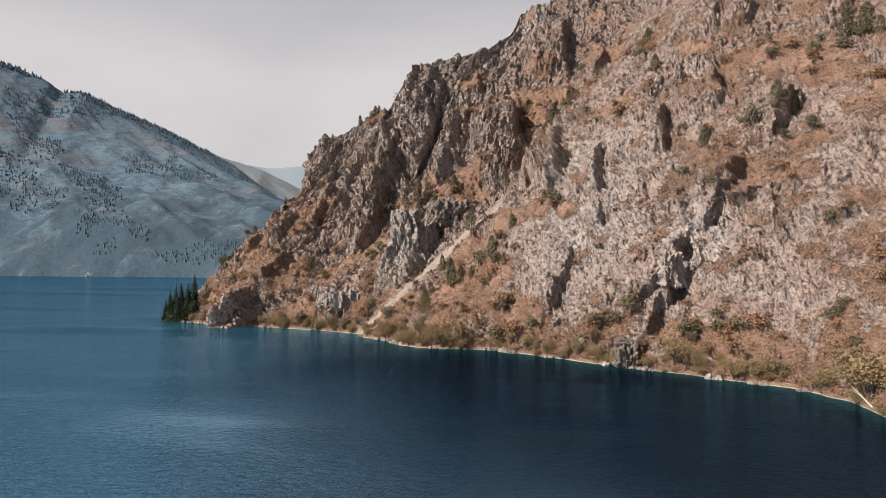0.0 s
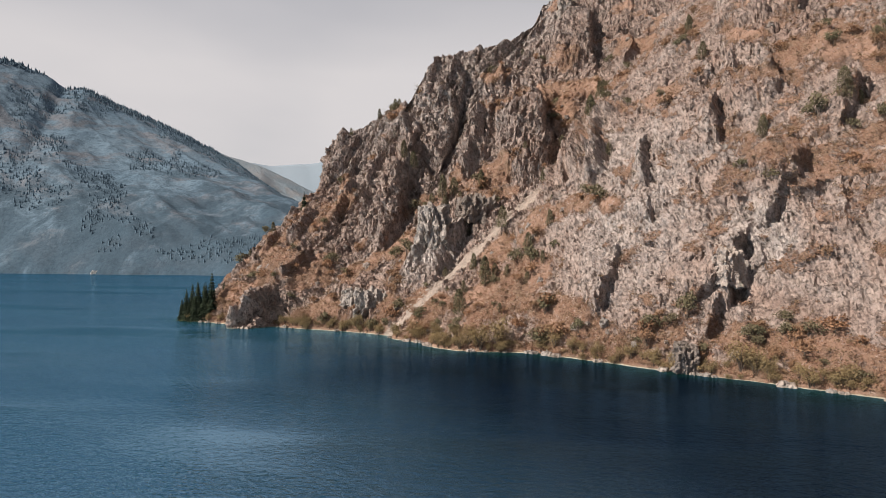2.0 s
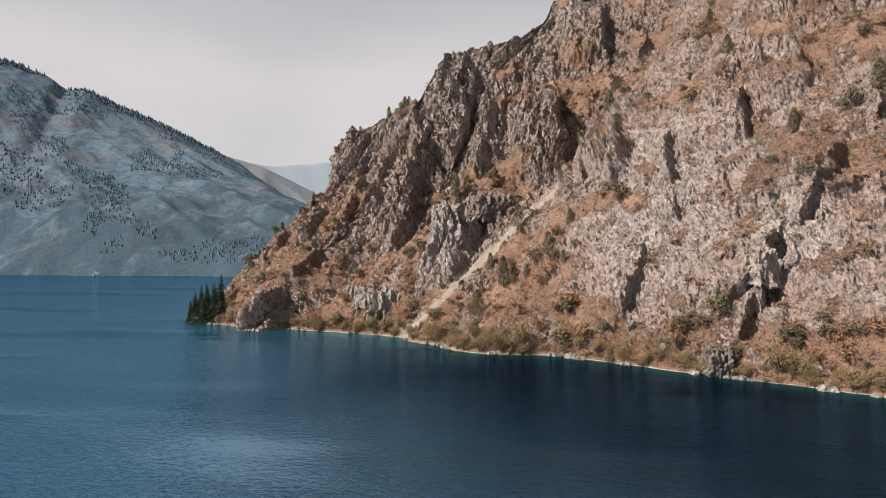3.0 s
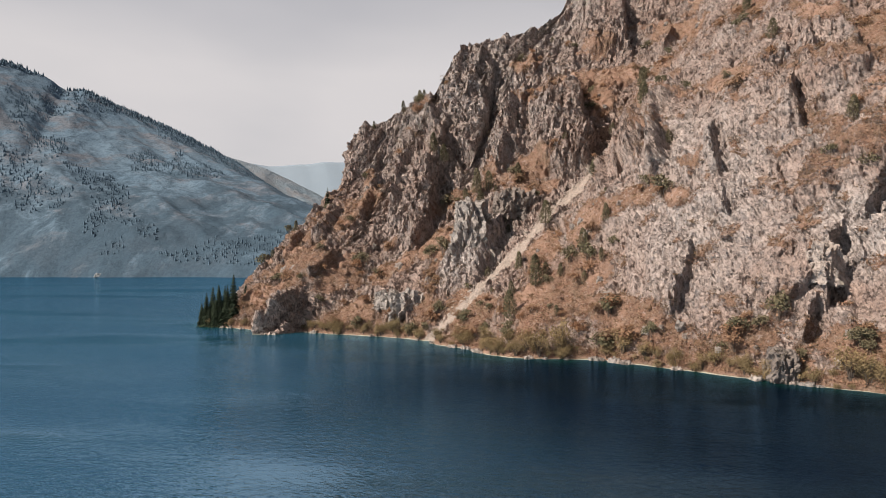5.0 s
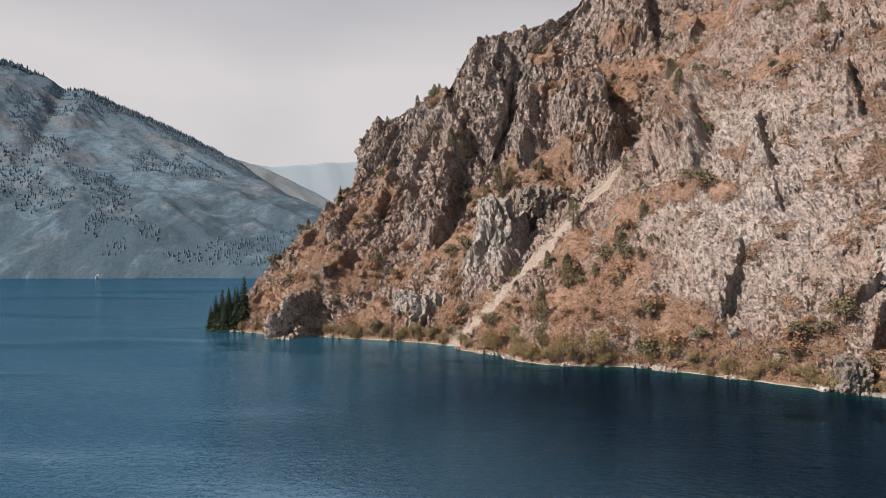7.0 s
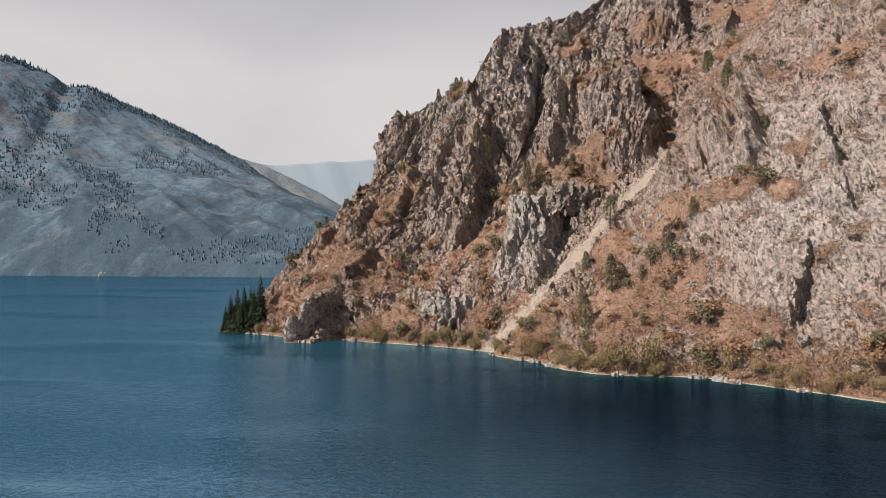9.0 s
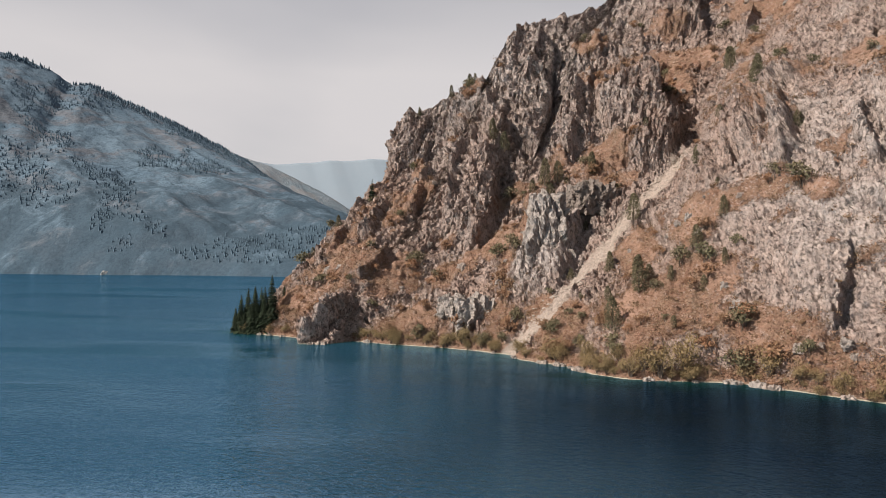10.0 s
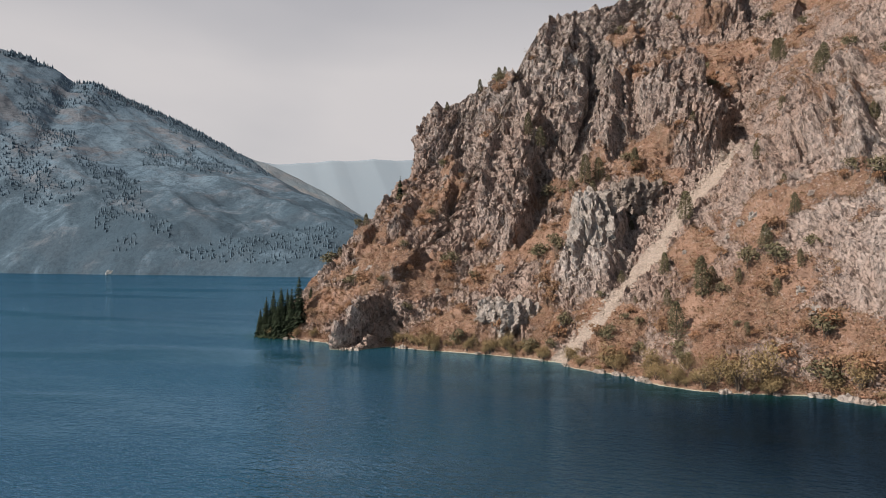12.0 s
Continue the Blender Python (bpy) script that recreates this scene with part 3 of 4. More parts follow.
def grid_mesh(name, xyz, masks, material, rough=None):
    """A mesh from a grid of places, with named shares at its corners."""
    rows, cols = xyz.shape[:2]
    me = bpy.data.meshes.new(name)
    me.vertices.add(rows * cols)
    me.vertices.foreach_set("co", xyz.reshape(-1).astype(np.float32))
    i = (np.arange(rows - 1)[:, None] * cols + np.arange(cols - 1)[None]).ravel()
    quads = np.stack([i, i + cols, i + cols + 1, i + 1], -1)
    me.loops.add(quads.size)
    me.loops.foreach_set("vertex_index", quads.ravel().astype(np.int32))
    me.polygons.add(len(quads))
    me.polygons.foreach_set("loop_start", np.arange(0, quads.size, 4, dtype=np.int32))
    me.update(calc_edges=True)
    smooth = np.ones(len(quads), bool) if rough is None else rough.ravel()[quads[:, 0]] < 0.5
    me.polygons.foreach_set("use_smooth", smooth)
    for key, value in masks.items():
        at = me.attributes.new(key, "FLOAT", "POINT")
        at.data.foreach_set("value", np.asarray(value, np.float32).ravel())
    me.materials.append(material)
    me.validate()
    return new(name, me)


def build_cliff():
    s = np.r_[np.arange(-85, -35, 0.7), np.arange(-35, 198, 0.32), np.arange(198, 232, 0.8)]
    v = np.r_[np.linspace(-0.03, 1, 540), np.linspace(1.0, 1.3, 14)[1:]]
    S, V = np.meshgrid(s, v, indexing="ij")
    spikes = ridged(np.stack([s / 7, 0 * s, 0 * s], -1), 5, 7, 0.7)
    top = lerp(CREST, s) + 6.0 * (spikes - 0.66) * np.clip((lerp(CREST, s) - 20) / 40, 0, 1) * np.clip((186 - s) / 28, 0.1, 1)
    T = np.repeat(top[:, None], len(v), 1)
    back = np.clip(V - 1, 0, None)
    Z = T * np.minimum(V, 1) - back * 90
    base = depth(S, np.minimum(Z, T)) * (back == 0) + (depth(S, T) + back * 160) * (back > 0)
    grass, scree, grey, lip = zones(S, Z)
    d = relief(S, base, Z, grass, scree)
    # outward way of the smooth slope
    gs = np.gradient(base, s, axis=0)
    gz = np.where(back > 0, 0.5, np.gradient(base, axis=1) / np.maximum(np.abs(np.gradient(Z, axis=1)), 1e-3))
    gs, gz = blur(np.clip(gs, -2, 3), 2), blur(np.clip(gz, 0, 3), 2)
    size = np.sqrt(1 + gs**2 + gz**2)
    N2, S2, Z2 = base - d / size, S + d * gs / size * 0.7, Z + d * gz / size * np.clip(Z / 3, 0, 1)
    return grid_mesh("cliff", world_xyz(S2, N2, Z2), {"cover": grass, "scree": scree, "grey": grey, "lip": lip}, CLIFF, 1 - grass)


cliff = tagged(build_cliff(), "steep pink-tan rock mountainside with rust-coloured dry grass above the lake", "cliff", kind="structure")


def on_slope(s, z, sink=0.3):
    """Places on the built slope at s, z (numbers or arrays)."""
    s, z = np.atleast_1d(np.asarray(s, float)), np.atleast_1d(np.asarray(z, float))
    n = depth(s, z)
    grass, scree, _, _ = zones(s, z)
    d = relief(s, n, z, grass, scree)
    gs, gz = depth(s + 1, z) - depth(s - 1, z), depth(s, z + 1) - depth(s, z - 1)
    gs, gz = np.clip(gs / 2, -2, 3), np.clip(gz / 2, 0, 3)
    size = np.sqrt(1 + gs**2 + gz**2)
    p = world_xyz(s + d * gs / size * 0.7, n - d / size, z + d * gz / size * np.clip(z / 3, 0, 1))
    p[:, 2] -= sink
    return p


# ---- lake ----
def smooth(x):
    return x * x * (3 - 2 * x)


def build_lake():
    s = np.r_[-5200, -2500, -1200, -500, -200, np.arange(-110, 240, 2.0), 300, 500, 1200, 2500, 5200]
    n = np.r_[-5200, -2500, -1200, -500, -200, -100, np.arange(-70, 60, 1.5), 100, 300, 900, 2500, 5200]
    S, N = np.meshgrid(s, n, indexing="ij")
    off = lerp(SHORE, S) - N
    wob = fbm(np.stack([S / 11, N / 11, 0 * S], -1), 3, 5)
    shallow = np.exp(-np.clip(off, 0, None) / (1.5 + 5.0 * wob**2)) * ((S > -110) & (S < 215))
    # second mask: 1 where the water lies clear of the painted cliff reflection
    return grid_mesh("lake", world_xyz(S, N, 0 * S), {"shallow": shallow, "clear_of_reflection": 1 - smooth(np.clip(1 - (off - 17 - 0.42 * np.clip(84 - S, 0, 110)) / 66.0, 0, 1)) * smooth(np.clip((122 - S) / 72.0, 0, 1))}, WATER)


lake = tagged(build_lake(), "deep blue rippled mountain lake with teal shallows along the shore", "water", kind="structure")


# ---- far shore ----
FAR_AT, FAR_ALONG, FAR_BACK = np.array([-698.0, 780.0]), np.array([0.8, 0.6]), np.array([-0.6, 0.8])
FAR_CREST = [(-1500, 640), (-600, 560), (-290, 492), (-229, 478), (-172, 453), (-146, 430), (-103, 436), (-47, 410), (98, 352), (250, 275), (320, 220), (371, 181), (430, 141), (525, 81), (600, 40), (700, -20)]


def far_height(u, w):
    p = np.stack([u, w, 0 * u], -1)
    crest = lerp(FAR_CREST, u)
    shore = -60 - 0.7 * np.clip(u, -200, 420) + 40 * (fbm(p / 90.0, 3, 201) - 0.5)
    t = (w - shore) / (750 - shore)
    z = crest * np.where(t < 1, np.sign(t) * np.abs(t) ** 0.78, 1 - 0.7 * (t - 1))
    gully = ridged(np.stack([u / 150 + 0.5 * w / 150, w / 420, 0 * u], -1), 4, 211)
    z = z + 40 * (gully - 0.62) * np.clip(t * 9, 0, 1) * np.clip((1 - t) * 4, 0, 1) * np.clip(crest / 300, 0.12, 1) + 9 * (ridged(p / 55.0, 5, 221, 0.62) - 0.6) * np.clip(t * 12, 0, 1) * np.clip(crest / 250, 0.2, 1)
    return np.where(t < 0, np.minimum(z, -2), z), t, gully


def far_xyz(u, w, z):
    return np.stack([FAR_AT[0] + u * FAR_ALONG[0] + w * FAR_BACK[0], FAR_AT[1] + u * FAR_ALONG[1] + w * FAR_BACK[1], z], -1)


def build_far():
    u, w = np.arange(-1300, 700, 5.0), np.arange(-450, 1100, 5.0)
    U, W = np.meshgrid(u, w, indexing="ij")
    z, t, gully = far_height(U, W)
    bare = np.clip((gully - 0.6) * 2.5, 0, 1) * np.clip(1.2 - t, 0, 1)
    # this mask thickens the woods and thins the painted haze downhill
    return grid_mesh("far_mountain", far_xyz(U, W, z), {"bare": bare, "unhazed_woods": np.clip(1.2 - z / 240.0, 0, 1)}, FAR1)


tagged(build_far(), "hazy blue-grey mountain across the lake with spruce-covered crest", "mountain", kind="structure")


def build_range(name, w0, rows, material, seed, rise, bumps):
    u = np.arange(rows[0][0], rows[-1][0], 25.0)
    t = np.linspace(0, 1.3, 60)
    U, T = np.meshgrid(u, t, indexing="ij")
    p = np.stack([U / 320, T * rise / 320, 0 * U], -1)
    crest = sum(lerp(rows, U + 75 * k) for k in range(-4, 5)) / 9 + 26 * (ridged(np.stack([U / 260, 0 * U, 0 * U], -1), 4, seed + 3) - 0.6)
    z = crest * np.where(T < 1, T, 2 - T) + bumps * (ridged(p, 4, seed) - 0.6) * np.clip(4 * T * (1.3 - T), 0, 1) * np.clip(np.abs(1 - T) * 3, 0.12, 1)
    return grid_mesh(name, far_xyz(U, w0 + (T - 1) * rise, z), {"bare": 0.4 * ridged(p * 2, 3, seed + 9), "unhazed_woods": 0 * z}, material)


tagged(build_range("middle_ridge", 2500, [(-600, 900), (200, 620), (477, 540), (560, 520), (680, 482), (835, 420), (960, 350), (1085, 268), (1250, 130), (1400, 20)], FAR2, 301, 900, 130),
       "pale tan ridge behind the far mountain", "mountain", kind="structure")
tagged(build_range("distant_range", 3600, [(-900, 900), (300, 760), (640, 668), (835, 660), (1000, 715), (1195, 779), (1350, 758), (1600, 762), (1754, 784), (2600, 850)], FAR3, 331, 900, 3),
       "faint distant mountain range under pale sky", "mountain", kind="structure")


# ---- things ----
rng = np.random.default_rng(4)


def part(name, verts, faces, material, parent, label="", smooth=False):
    me = bpy.data.meshes.new(name)
    me.from_pydata([tuple(map(float, v)) for v in verts], [], [tuple(map(int, f)) for f in faces])
    me.polygons.foreach_set("use_smooth", np.full(len(faces), smooth))
    me.materials.append(material)
    me.update()
    ob = new(name, me)
    ob.parent = parent
    if label:
        tagged(ob, label)
    return ob


def stick(a, b, ra, rb, sides=5):
    """Corners and faces of a tapered stick from a to b."""
    a, b = np.array(a, float), np.array(b, float)
    way = (b - a) / max(np.linalg.norm(b - a), 1e-6)
    side = np.cross(way, (0.31, 0.83, 0.46))
    side /= np.linalg.norm(side)
    up = np.cross(way, side)
    t = np.arange(sides) * 2 * np.pi / sides
    ring = np.cos(t)[:, None] * side + np.sin(t)[:, None] * up
    faces = [(i, (i + 1) % sides, sides + (i + 1) % sides, sides + i) for i in range(sides)]
    return np.r_[a + ra * ring, b + rb * ring], faces + [tuple(range(2 * sides - 1, sides - 1, -1))]


def gather(pieces):
    verts, faces, n = [], [], 0
    for v, f in pieces:
        verts.extend(v)
        faces.extend(tuple(i + n for i in g) for g in f)
        n += len(v)
    return verts, faces


def leaves(centres, size, r, flat=0.0):
    """A small bent four-sided leaf spray round each centre."""
    n = len(centres)
    a = r.normal(size=(n, 3))
    a[:, 2] *= 1 - flat
    a /= np.linalg.norm(a, axis=1)[:, None]
    b = np.cross(a, r.normal(size=(n, 3)))
    b /= np.linalg.norm(b, axis=1)[:, None]
    k = size * r.uniform(0.6, 1.3, (n, 1))
    v = np.stack([centres - a * k, centres + b * k * 0.55, centres + a * k, centres - b * k * 0.55], 1).reshape(-1, 3)
    return v, [(4 * i, 4 * i + 1, 4 * i + 2, 4 * i + 3) for i in range(n)]


def shrub(name, label, category, group, seed, high, wide, count, leaf, material, lobes=7):
    """A many-stemmed shrub: stems that fan out, and sprays of small leaves in uneven lobes."""
    r = np.random.default_rng(seed)
    root = tagged(new(name), label, category, group)
    mids, sticks = [], []
    for i in range(lobes):
        turn, out = i * 2.4 + r.uniform(-0.5, 0.5), wide * 0.36 * math.sqrt((i + 0.4) / lobes)
        mid = np.array([out * math.cos(turn), out * math.sin(turn), high * r.uniform(0.35, 0.74)])
        mids.append((mid, high * r.uniform(0.17, 0.27), wide * r.uniform(0.15, 0.25)))
        knee = mid * (0.35, 0.35, 0.5)
        sticks += [stick((0.1 * math.cos(turn), 0.1 * math.sin(turn), -0.5), knee, 0.018 * high, 0.012 * high, 4), stick(knee, mid, 0.012 * high, 0.004 * high, 4)]
    part("trunk", *gather(sticks), BARK, root)
    pts = []
    for mid, h, w in mids:
        d = r.normal(size=(count // lobes, 3))
        d /= np.linalg.norm(d, axis=1)[:, None]
        d *= r.uniform(0.35, 1.15, (len(d), 1))
        pts.append(mid + d * (w, w, h))
    part("crown", *leaves(np.concatenate(pts), leaf, r), material, root)
    return root


def juniper(name, label, group, seed, high, wide, count, leaf, material):
    """A dense, uneven column of scale-leaf sprays that starts at the ground."""
    r = np.random.default_rng(seed)
    root = tagged(new(name), label, "tree", group)
    part("trunk", *gather([stick((0, 0, -0.8), (0.1, 0, high * 0.8), 0.03 * high, 0.008 * high, 5)]), BARK, root)
    t = r.uniform(0.02, 1, count) ** 0.85
    a = r.uniform(0, 2 * np.pi, count)
    lobe = 1 + 0.35 * np.sin(3 * a + 5 * t + seed) * np.sin(9 * t + 2 * a)
    reach = wide * 0.5 * np.sqrt(np.clip(1 - t**1.6, 0, 1)) * (0.55 + 0.45 * np.minimum(t * 5, 1)) * lobe * r.uniform(0.55, 1.08, count)
    pts = np.stack([reach * np.cos(a), reach * np.sin(a), t * high], -1)
    part("crown", *leaves(pts, leaf, r), material, root)
    return root


def spruce(name, label, group, seed, high, wide, material, whorls=16):
    """A narrow spruce: a tapered trunk and drooping whorls of needle sprays."""
    r = np.random.default_rng(seed)
    root = tagged(new(name), label, "tree", group)
    lean = r.normal(size=2) * 0.015 * high
    part("trunk", *gather([stick((0, 0, -0.8), (lean[0], lean[1], high * 0.97), 0.018 * high, 0.003 * high, 6)]), BARK, root)
    verts, faces = [], []
    for i in range(whorls):
        t = (i + r.uniform(0, 0.6)) / whorls
        z, reach = high * (0.05 + 0.95 * t), wide * 0.5 * (1 - t) ** 0.8 * r.uniform(0.75, 1.15) + 0.08
        arms = 13 if t < 0.7 else 8
        for j in range(arms):
            a = (j + r.uniform(-0.3, 0.3)) * 2 * np.pi / arms + i * 0.7
            out, side = np.array([math.cos(a), math.sin(a), 0]), np.array([-math.sin(a), math.cos(a), 0])
            k = reach * r.uniform(0.7, 1.15)
            base = np.array([lean[0] * t, lean[1] * t, z])
            drop = np.array([0, 0, -0.32 * k - 0.02 * high])
            w = 0.26 * k + 0.1
            n = len(verts)
            verts += [base, base + out * k * 0.5 + side * w + drop * 0.35, base + out * k + drop, base + out * k * 0.5 - side * w + drop * 0.35,
                      base + out * k * 0.55 + drop * 0.3 - (0, 0, 0.05 * high * (1 - t) + 0.1)]
            faces += [(n, n + 1, n + 4), (n + 1, n + 2, n + 4), (n + 2, n + 3, n + 4), (n + 3, n, n + 4), (n, n + 3, n + 2, n + 1)]
    part("crown", verts, faces, material, root)
    return root


def lump(size, seed, cuts=4, rough=1.0):
    """Corners and faces of a jointed, angular piece of rock."""
    bm = bmesh.new()
    bmesh.ops.create_icosphere(bm, subdivisions=cuts, radius=1)
    v = np.array([c.co[:] for c in bm.verts])
    faces = [tuple(c.index for c in f.verts) for f in bm.faces]
    bm.free()
    box = v / np.abs(v).max(1)[:, None]
    v = 0.38 * v + 0.62 * box
    size = np.array(size, float)
    p = v * size + seed * 13.7
    m = min(size)
    gap, level, face = cracks(p / (m * 0.7, m * 0.7, m * 1.2), seed)
    gap2, level2, face2 = cracks(p / (m * 0.28, m * 0.28, m * 0.5), seed + 3)
    d = 0.34 * (level - 0.5) + 0.75 * face - 0.1 * np.clip(1 - gap / 0.08, 0, 1) + 0.14 * (level2 - 0.5) + 0.35 * face2 + 0.12 * (ridged(p / (m * 1.1, m * 1.1, m * 2.2), 3, seed + 5) - 0.6)
    v = v * size + v * d[:, None] * m * rough
    v[:, :2] *= (1.03 - 0.16 * v[:, 2:] / size[2])
    return v, faces


def place(ob, p, scale=1.0, turn=0.0, tip=0.0, stretch=1.0):
    ob.matrix_world = pose(*map(float, p), tip, 0, turn) @ Matrix.Diagonal((scale, scale, scale * stretch, 1))
    return ob


def turned(p, scale=1.0, turn=0.0, stretch=1.0):
    return pose(*map(float, p), 0, 0, turn) @ Matrix.Diagonal((scale, scale, scale * stretch, 1))


# rock outcrops that stand out of the slope: place, half sizes, turn, tip
OUTCROPS = [
    ("rock_tower", "tall grey jointed rock tower on the slope beside the scree chute", (105, 27), (5.4, 5.0, 12.5), -10, 0),
    ("rock_tower", "slim grey rock spire beside the tall tower", (112, 36), (1.8, 2.0, 4.5), 15, 4),
    ("rock_outcrop", "dark grey slab of layered rock in dry grass", (99, 41), (6.5, 4.5, 5.0), 8, 0),
    ("rock_outcrop", "low grey rock outcrop in rust-coloured grass", (117, 9.5), (6.5, 4.5, 4.5), 5, 0),
    ("rock_outcrop", "small pale grey rock outcrop on the grassy slope", (124, 10), (4.0, 3.0, 3.0), 40, 0),
    ("rock_outcrop", "pale fresh-faced rock block over a dark cleft", (8.5, 21), (3.8, 3.0, 4.2), 20, 0),
    # grey block, coloured darker to stand for the shade it lies in
    ("rock_outcrop", "dark blocky rock at the foot of the cleft, with shade put into its colour", (13.5, 1.8), (2.6, 2.6, 4.2), -15, 14),
    ("rock_pinnacle", "jagged grey pinnacle on the crest", (108, 146), (3.0, 3.0, 7.0), 0, 0),
]
for i, (name, label, (s, z), half, turn, tip) in enumerate(OUTCROPS):
    ob = part(name, *lump(half, 11 + i, 5, 0.6), DARK_SHADED_ROCK if label.startswith("dark") else PALEROCK if label.startswith("pale") else ROCK, None)
    place(tagged(ob, label, "rock"), on_slope(s, z, 0.0)[0], 1, 22 + turn, tip)


# boulders along the waterline
boulders = []
for i in range(5):
    ob = part("boulder", *lump((0.8, 0.65, 0.5), 41 + i, 3), ROCK, None)
    tagged(ob, "weathered grey boulder at the waterline", "boulder", "boulders along the shore")
    boulders.append(ob)
for i in range(46):
    s = rng.uniform(-30, 190)
    m = turned(on_slope(s, 0.1, 0.1)[0] - (0.3676 * 0.6, 0.93 * 0.6, 0), rng.uniform(0.5, 1.5), rng.uniform(0, 360))
    if i < 5:
        boulders[i].matrix_world = m
    else:
        copy_thing(boulders[i % 5], m)

stones = []
for i in range(4):
    ob = part("boulder", *lump((0.9, 0.8, 0.8), 51 + i, 3), ROCK, None)
    tagged(ob, "grey boulder half buried in dry grass", "boulder", "boulders on the slope")
    stones.append(ob)
slope_rng = np.random.default_rng(63)
for i in range(90):
    ms, mz, a, b = MEADOWS[int(slope_rng.integers(len(MEADOWS)))]
    s, z = ms + a * slope_rng.uniform(-1, 1), mz + b * slope_rng.uniform(-1, 1)
    m = turned(on_slope(s, max(z, 1.5), 0.25)[0], slope_rng.uniform(0.4, 1.4), slope_rng.uniform(0, 360))
    if i < 4:
        stones[i].matrix_world = m
    else:
        copy_thing(stones[i % 4], m)

# spruces on the point
kinds = [spruce("spruce", "tall narrow dark green spruce at the tip of the point", "spruces on the point", 60 + i, 13.0, 6.4 - 0.5 * i, NEEDLE, 30) for i in range(3)]
POINT = [(191, 1.0, 7.0), (189.5, 1.5, 10.0), (188.2, 2.5, 11.5), (186.8, 1.8, 12.0), (185.5, 3.0, 13.0), (184.2, 2.0, 12.5), (183, 3.6, 15.5), (181.6, 2.4, 14.0),
         (180.4, 3.5, 15.0), (182.5, 11.0, 15.0), (186.0, 6.0, 12.0), (180.0, 13.0, 8.0), (186, 22.0, 5.0), (188, 25.0, 4.5), (184, 24.0, 5.5), (187.5, 0.8, 9.0), (184.8, 1.0, 10.5)]
for i, (s, back, high) in enumerate(POINT):
    n = float(lerp(SHORE, s)) + back
    z = max(0.3, back * 0.42)
    m = turned(world_xyz(np.array(s), np.array(n), np.array(z)), 1.12 * high / 13.0, i * 67.0)
    if i < 3:
        kinds[i].matrix_world = m
    else:
        copy_thing(kinds[i % 3], m)

# dark conifers on the slopes and crest: place, height
dark = [juniper("juniper", "dark olive columnar juniper rooted in the rocky slope", "junipers on the slope", 70 + i, 7.0, 3.0 + 0.7 * i, 1900, 0.17, DARK) for i in range(3)]
lone = spruce("spruce", "lone dark spruce on the outer shoulder of the cliff", "spruces on the point", 69, 8.0, 3.0, NEEDLE, 20)
lone.matrix_world = turned(on_slope(175, 44.5, 0.6)[0])
LOW_CONIFERS = [(73, 15.5, 8.5), (76, 8, 7.5), (72, 18.5, 4), (66, 18.5, 3), (59, 17, 3.5), (63, 9.5, 4.5), (84, 20.5, 4.5), (83.5, 33, 7), (94, 19, 5.5), (55, 22, 3), (80, 13, 3.5), (88, 14, 3),
                (3, 52, 5), (-13, 58, 7), (-16, 59, 6), (57, 33, 4), (62, 26, 5), (101, 30, 4), (178, 33, 4), (182, 24, 4), (60, 41, 4), (66, 47, 4), (44, 54, 4), (98, 34, 5)]
HIGH_CONIFERS = [(115, 46, 7.5), (112, 48, 6.5), (109, 47, 5.5), (102, 50, 6), (111, 41, 6), (118, 44, 7), (52, 64, 6), (54, 67, 5), (60, 56, 6), (158, 91, 3.5), (161, 91, 5), (164.7, 89, 4), (167, 87, 4), (171, 84, 3),
                 (117, 119, 5), (-26, 80, 8), (-30, 79, 8), (-33, 78, 7), (71, 88, 6), (68, 84, 7), (66, 82, 6), (137, 60, 6), (133, 57, 6), (137, 125, 2.6), (30, 95, 5), (20, 78, 5), (90, 60, 5), (176, 78, 3)]
CONIFERS = LOW_CONIFERS + HIGH_CONIFERS
for i, (s, z, high) in enumerate(CONIFERS):
    m = turned(on_slope(s, z, 0.5)[0], high / 7.0, i * 41.0)
    if i < 3:
        dark[i].matrix_world = m
    else:
        copy_thing(dark[i % 3], m)

# willows and shrubs along the water
shore = [shrub("shore_shrub", "yellow-green autumn shrub leaning over the waterline", "shrub", "shrubs along the shore", 80 + i, 5.0, 4.8, 1000, 0.155, OLIVE, 13) for i in range(4)]
SHORE_SHRUBS = [(191.5, 0.4, 3.0), (187.5, 0.4, 5.0), (178, 0.8, 3.0), (172, 0.8, 3.5), (59, 1.6, 11.5), (63, 0.8, 7.5), (68, 0.6, 8.5), (73, 0.8, 6), (79, 2, 8), (88, 1.3, 6.5), (49, 0.8, 7), (45, 2, 7.5),
                (110, 0.8, 5.5), (120, 0.6, 5), (3, 2, 11), (0.5, 1.2, 8), (-2, 1.2, 6.5), (-9, 0.8, 5), (-15, 1.8, 6.5), (-24, 1, 7), (-28, 2, 11), (-31, 2.3, 10), (-34, 3, 10), (40, 1.6, 5.5), (20, 0.8, 5), (66, 1.6, 6), (72, 3.3, 6), (28, 1, 5)]
for i in range(120):
    s = float(rng.choice([rng.uniform(-34, 100), rng.uniform(-34, 90), rng.uniform(103, 148)]))
    SHORE_SHRUBS.append((s, float(rng.uniform(-0.2, 2.0)), float(rng.uniform(2.2, 5.6))))
for i, (s, z, high) in enumerate(SHORE_SHRUBS):
    m = turned(on_slope(s, z, 0.3)[0], high / 5.0, i * 53.0, float(rng.uniform(0.85, 1.15)))
    if i < 4:
        shore[i].matrix_world = m
    else:
        copy_thing(shore[i % 4], m)


